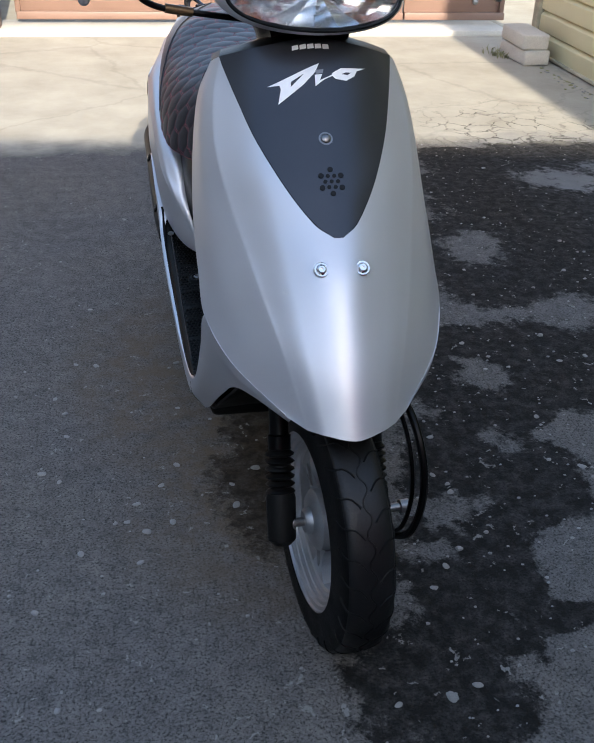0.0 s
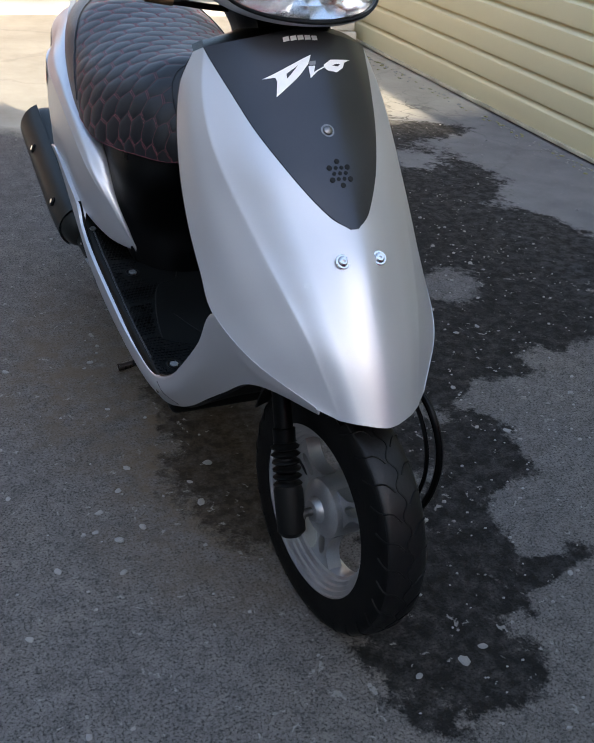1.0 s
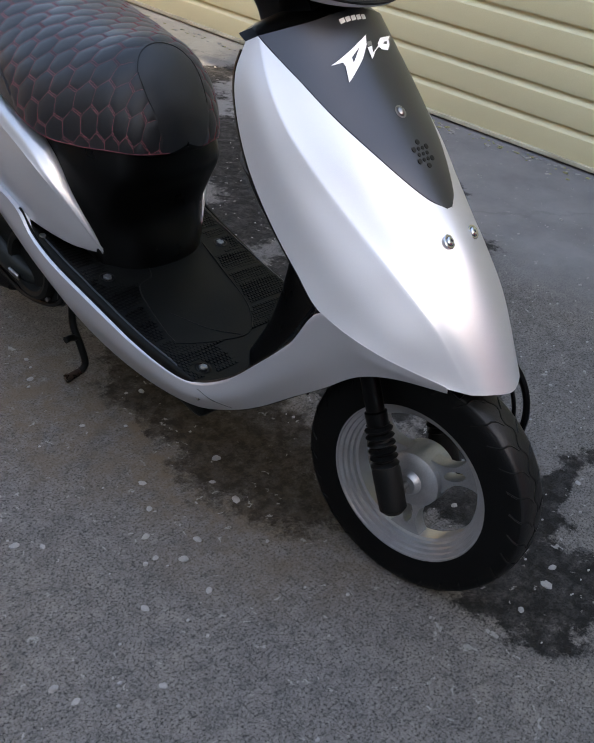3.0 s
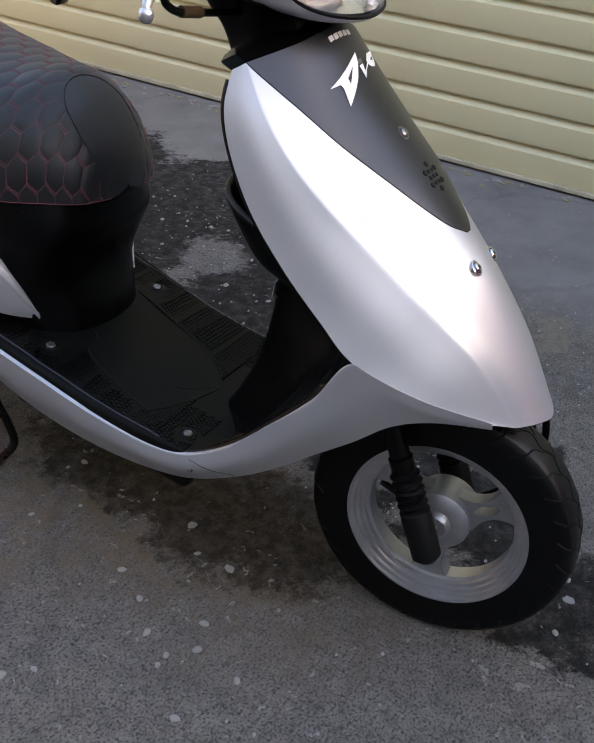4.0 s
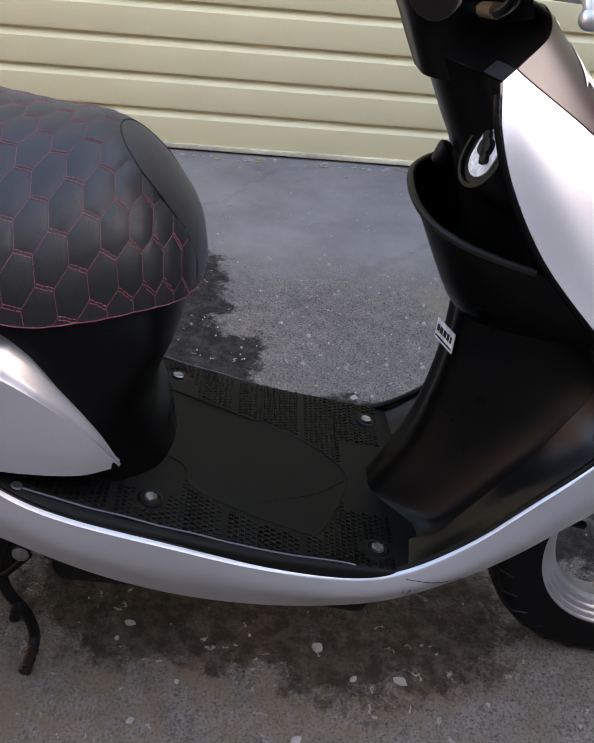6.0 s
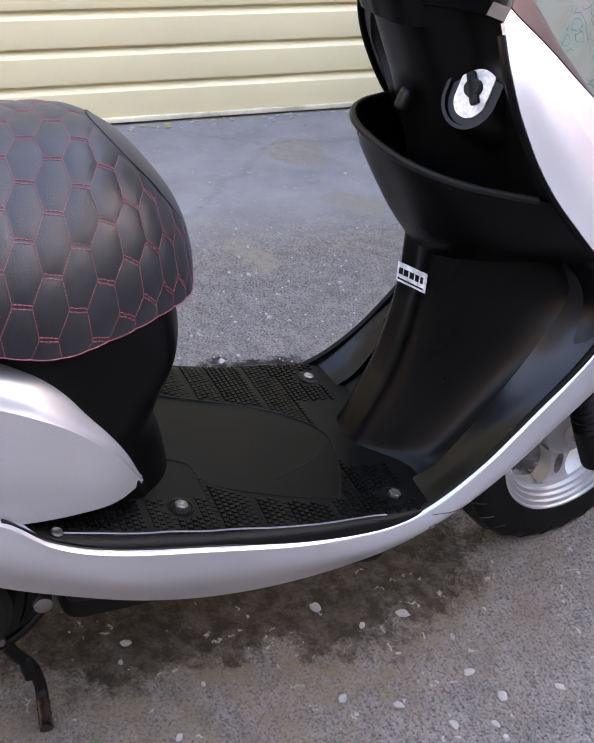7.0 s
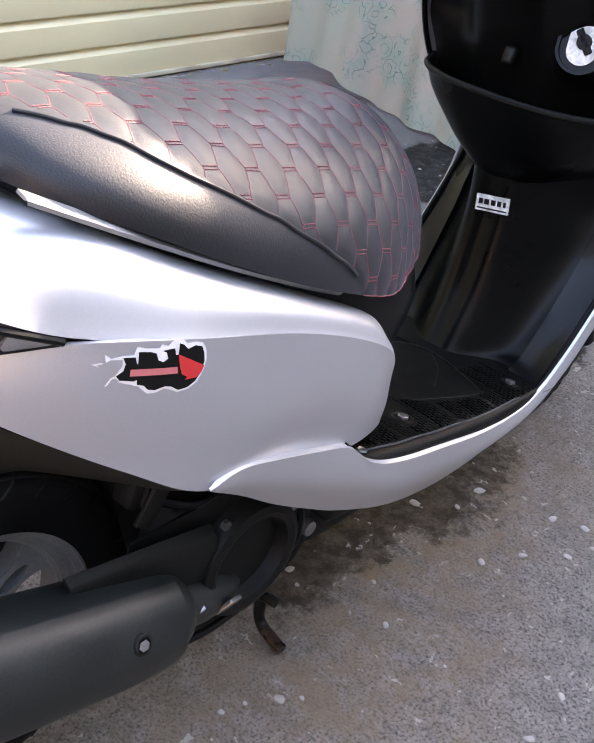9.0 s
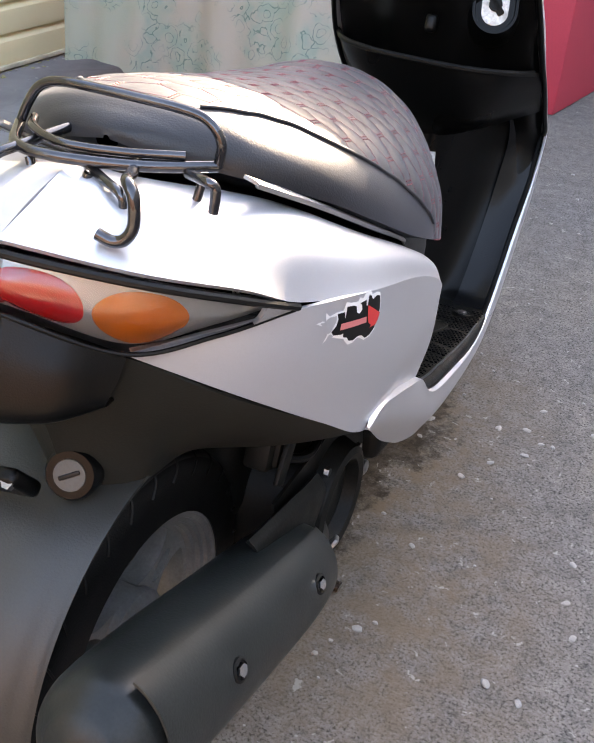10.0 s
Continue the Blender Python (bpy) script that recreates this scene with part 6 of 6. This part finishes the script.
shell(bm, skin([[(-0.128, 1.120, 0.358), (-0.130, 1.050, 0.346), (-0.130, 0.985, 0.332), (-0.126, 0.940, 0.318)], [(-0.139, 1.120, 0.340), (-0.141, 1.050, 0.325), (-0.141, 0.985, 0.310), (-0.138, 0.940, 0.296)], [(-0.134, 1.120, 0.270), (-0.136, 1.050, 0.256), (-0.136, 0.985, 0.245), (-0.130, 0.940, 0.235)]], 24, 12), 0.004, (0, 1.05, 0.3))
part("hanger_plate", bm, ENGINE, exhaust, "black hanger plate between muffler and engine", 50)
engine = new("engine")
engine.parent = scooter
tagged(engine, "dirty black engine with round fan cover")
bm = bmesh.new()
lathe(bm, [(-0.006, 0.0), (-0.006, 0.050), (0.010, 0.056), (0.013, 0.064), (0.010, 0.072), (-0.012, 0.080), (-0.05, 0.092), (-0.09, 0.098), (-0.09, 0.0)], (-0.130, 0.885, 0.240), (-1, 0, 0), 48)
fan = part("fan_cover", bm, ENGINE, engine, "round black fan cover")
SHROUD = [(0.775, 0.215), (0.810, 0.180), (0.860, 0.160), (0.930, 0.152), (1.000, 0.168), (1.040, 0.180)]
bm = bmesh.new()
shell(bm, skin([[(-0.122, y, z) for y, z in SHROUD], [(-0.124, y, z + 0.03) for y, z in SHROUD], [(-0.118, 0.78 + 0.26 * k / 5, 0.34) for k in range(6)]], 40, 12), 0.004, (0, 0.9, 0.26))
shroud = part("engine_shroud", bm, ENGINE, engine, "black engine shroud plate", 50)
bm = bmesh.new()
tube(bm, [(-0.124, y, z) for y, z in SHROUD], 0.0055, 10, 60)
part("shroud_rim", bm, BLACK, shroud, "glossy black rim")
bm = bmesh.new()
lathe(bm, [(0.0, 0.0), (0.0, 0.011), (0.010, 0.010), (0.012, 0.006), (0.012, 0.0)], (-0.124, 0.782, 0.222), (-1, 0, 0), 16)
part("shroud_bolt", bm, STEEL, shroud, "worn steel bolt")
for a in (0.5, 2.1, 3.9, 5.2):
    bm = bmesh.new()
    lathe(bm, [(0.0, 0.0), (0.0, 0.0065), (0.006, 0.006), (0.006, 0.0)], (-0.128, 0.885 + 0.078 * math.sin(a), 0.240 + 0.078 * math.cos(a)), (-1, 0, 0), 6)
    part("cover_bolt", bm, STEEL, fan)
bm = bmesh.new()
tube(bm, [(-0.095, 0.80, 0.30), (-0.118, 0.79, 0.25), (-0.120, 0.80, 0.20), (-0.10, 0.83, 0.165)], 0.008, 10)
tube(bm, [(-0.10, 0.99, 0.36), (-0.115, 0.95, 0.345), (-0.11, 0.90, 0.35), (-0.09, 0.84, 0.37)], 0.006, 10)
part("engine_hose", bm, BLACK, engine, "black rubber hose")
bm = bmesh.new()
block(bm, (0.006, 0.022, 0.055), pose(-0.112, 1.005, 0.372, 35), 0.002)
part("muffler_stay", bm, ENGINE, engine, "black steel stay")
bm = bmesh.new()
block(bm, (0.12, 0.22, 0.15), pose(0.01, 0.90, 0.300, 12), 0.03, 3)
block(bm, (0.10, 0.30, 0.10), pose(0.075, 1.08, 0.27, 8), 0.03, 3)
part("engine_block", bm, ENGINE, engine, "cast engine block")
bm = bmesh.new()
block(bm, (0.03, 0.045, 0.04), pose(-0.085, 1.0, 0.375, 20), 0.006)
block(bm, (0.012, 0.012, 0.05), pose(-0.10, 1.0, 0.385, 20), 0.004)
part("carburettor", bm, ENGINE, engine, "dull alloy carburettor body")
bm = bmesh.new()
block(bm, (0.28, 0.40, 0.05), pose(0, 0.56, 0.208, 9), 0.015, 3)
block(bm, (0.19, 0.28, 0.07), pose(-0.01, 0.62, 0.172, 3), 0.025, 3)
part("belly_pan", bm, MATTE, scooter, "black frame and belly pan under the floor")
stand = new("centre_stand")
stand.parent = scooter
tagged(stand, "black steel centre stand with worn feet")
for s in (-1, 1):
    bm = bmesh.new()
    tube(bm, [(0.070 * s, 0.835, 0.19), (0.082 * s, 0.822, 0.12), (0.080 * s, 0.800, 0.075), (0.074 * s, 0.793, 0.036), (0.080 * s, 0.792, 0.020), (0.094 * s, 0.793, 0.014)], 0.0078, 12)
    part("stand_leg", bm, MATTE, stand)
    bm = bmesh.new()
    tube(bm, [(0.088 * s, 0.7925, 0.0155), (0.106 * s, 0.794, 0.0115), (0.122 * s, 0.795, 0.0088)], 0.0086, 12)
    part("stand_foot", bm, STANDFOOT, stand, "worn brown-black steel foot")
    bm = bmesh.new()
    tube(bm, [(0.080 * s, 0.806, 0.088), (0.098 * s, 0.806, 0.094), (0.112 * s, 0.804, 0.094)], 0.0072, 12)
    part("stand_tab", bm, MATTE, stand, "short foot tab")
bm = bmesh.new()
tube(bm, [(-0.07, 0.838, 0.19), (0.07, 0.838, 0.19)], 0.012, 12)
part("stand_bar", bm, MATTE, stand)


# ---- loose stones ----
def stone_mesh(seed):
    rng = random.Random(seed)
    bm = bmesh.new()
    bmesh.ops.create_icosphere(bm, subdivisions=2, radius=1.0)
    for v in bm.verts:
        k = 1 + 0.35 * noise.noise(v.co * 1.3 + Vector((seed * 7.1, 0, 0)))
        v.co = Vector((v.co.x * k, v.co.y * k * rng.uniform(0.7, 0.75), max(-0.12, v.co.z * 0.24 * k)))
    return bm


stones = [part("pebble", stone_mesh(k), PEBBLE, None, sharp=60) for k in range(5)]
PEBBLES = [(-0.048, 0.41, 10), (-0.101, 0.3, 10), (-0.202, 0.441, 8), (-0.285, 0.327, 8), (-0.222, 0.266, 8), (-0.27, 0.245, 9), (-0.285, 0.166, 7), (-0.386, 0.202, 8), (-0.462, 0.447, 9), (-0.428, 0.416, 6), (-0.457, 0.07, 7), (-0.564, 0.13, 7), (-0.02, 0.674, 8), (-0.184, 0.65, 6), (-0.236, 0.378, 7), (0.155, -0.197, 11), (0.201, -0.181, 8), (0.449, -0.091, 7), (-0.402, 0.868, 7)]
MORE_PEBBLES = [(-0.304, 0.277, 6), (-0.417, -0.132, 6), (-0.101, 0.363, 6), (0.072, -0.198, 7), (0.237, 0.078, 8), (0.2, 0.029, 7), (0.313, 0.279, 8), (0.296, 0.337, 7), (0.332, 0.466, 8), (0.591, 0.511, 8), (0.609, 0.322, 9), (0.539, 0.857, 8), (0.824, 0.757, 8), (0.749, 0.741, 8), (-0.423, 0.658, 7), (-0.356, 0.856, 8), (-0.172, 0.848, 8), (-0.445, 0.721, 7), (-0.417, 0.57, 7)]
for k, (x, y, r) in enumerate(PEBBLES + MORE_PEBBLES):
    r = 0.001 * r
    ob = stones[k] if k < 5 else copy_thing(stones[k % 5], Matrix.Identity(4))
    ob.matrix_basis = pose(x, y, 0.001, 0, 0, 67 * k) @ Matrix.Diagonal((r, r, r, 1))
    tagged(ob, "small pale stone pressed into the asphalt", "pebble", "pebbles on the asphalt")
rng = np.random.default_rng(5)
verts, faces = [], []
for k in range(1500):
    x, y = rng.uniform(-1.4, 2.0), rng.uniform(-1.3, 2.6)
    if x < 0.15 and rng.random() < 0.45:
        continue
    if k >= 900:  # thicker in the washed-out stains beside the scooter
        x, y = rng.uniform(0.15, 1.25), rng.uniform(-0.3, 2.0)
        y = y + 0.5 * (x - 0.6)
    r = rng.choice((0.0022, 0.003, 0.004, 0.0055, 0.0075), p=(0.38, 0.33, 0.18, 0.08, 0.03))
    n0, turn = len(verts), rng.uniform(0, 6.28)
    for h, q in ((0.0, 1.0), (0.5, 0.85), (0.62, 0.35)):
        for j in range(6):
            a = turn + j * math.pi / 3
            e1 = r * q * (1 + 0.3 * rng.uniform(-1, 1))
            verts.append((x + e1 * math.cos(a), y + e1 * 0.75 * math.sin(a), r * h))
    for lev in (0, 6):
        for j in range(6):
            faces.append((n0 + lev + j, n0 + lev + (j + 1) % 6, n0 + lev + 6 + (j + 1) % 6, n0 + lev + 6 + j))
    faces.append(tuple(n0 + 12 + j for j in range(6)))
me = bpy.data.meshes.new("grit")
me.from_pydata(verts, [], faces)
me.materials.append(PEBBLE)
tagged(new("grit", me), "pale grit scattered over the asphalt", "grit", kind="stuff")

# ---- litter along the foot of the wall, and a tuft of dry grass by the blocks ----
for name, mat, count, text in (("litter", PEBBLE, 260, "pale crumbs and flakes along the foot of the wall"), ("dead_leaves", LEAF, 200, "dry leaf crumbs along the foot of the wall")):
    rng = np.random.default_rng(len(name))
    verts, faces = [], []
    for k in range(count):
        y = rng.uniform(-1.6, 4.0)
        x = WALL_X - 0.025 - abs(rng.normal(0, 0.035))
        r, n0, turn = rng.uniform(0.003, 0.009), len(verts), rng.uniform(0, 6.28)
        for h in (0.0, 0.35):
            for j in range(5):
                a = turn + j * 1.2566
                e1 = r * (1 - 0.5 * h) * (1 + 0.4 * rng.uniform(-1, 1))
                verts.append((x + e1 * math.cos(a), y + e1 * 1.3 * math.sin(a), r * h + 0.001))
        faces.append(tuple(n0 + 5 + j for j in range(5)))
        faces += [(n0 + j, n0 + (j + 1) % 5, n0 + 5 + (j + 1) % 5, n0 + 5 + j) for j in range(5)]
    me = bpy.data.meshes.new(name)
    me.from_pydata(verts, [], faces)
    me.materials.append(mat)
    tagged(new(name, me), text, "litter", kind="stuff")
rng = random.Random(4)
bm = bmesh.new()
for k in range(40):
    x, y, a, h = 1.90 + rng.gauss(0, 0.03), 4.12 + rng.gauss(0, 0.05), rng.uniform(0, 6.28), rng.uniform(0.015, 0.05)
    tube(bm, [(x, y, 0.0), (x + 0.3 * h * math.cos(a), y + 0.3 * h * math.sin(a), 0.7 * h), (x + 0.8 * h * math.cos(a), y + 0.8 * h * math.sin(a), h)], [0.0022, 0.0018, 0.0004], 4, 6)
tagged(part("grass_tuft", bm, LEAF), "small dry grass tuft beside the concrete blocks", "grass", kind="stuff")
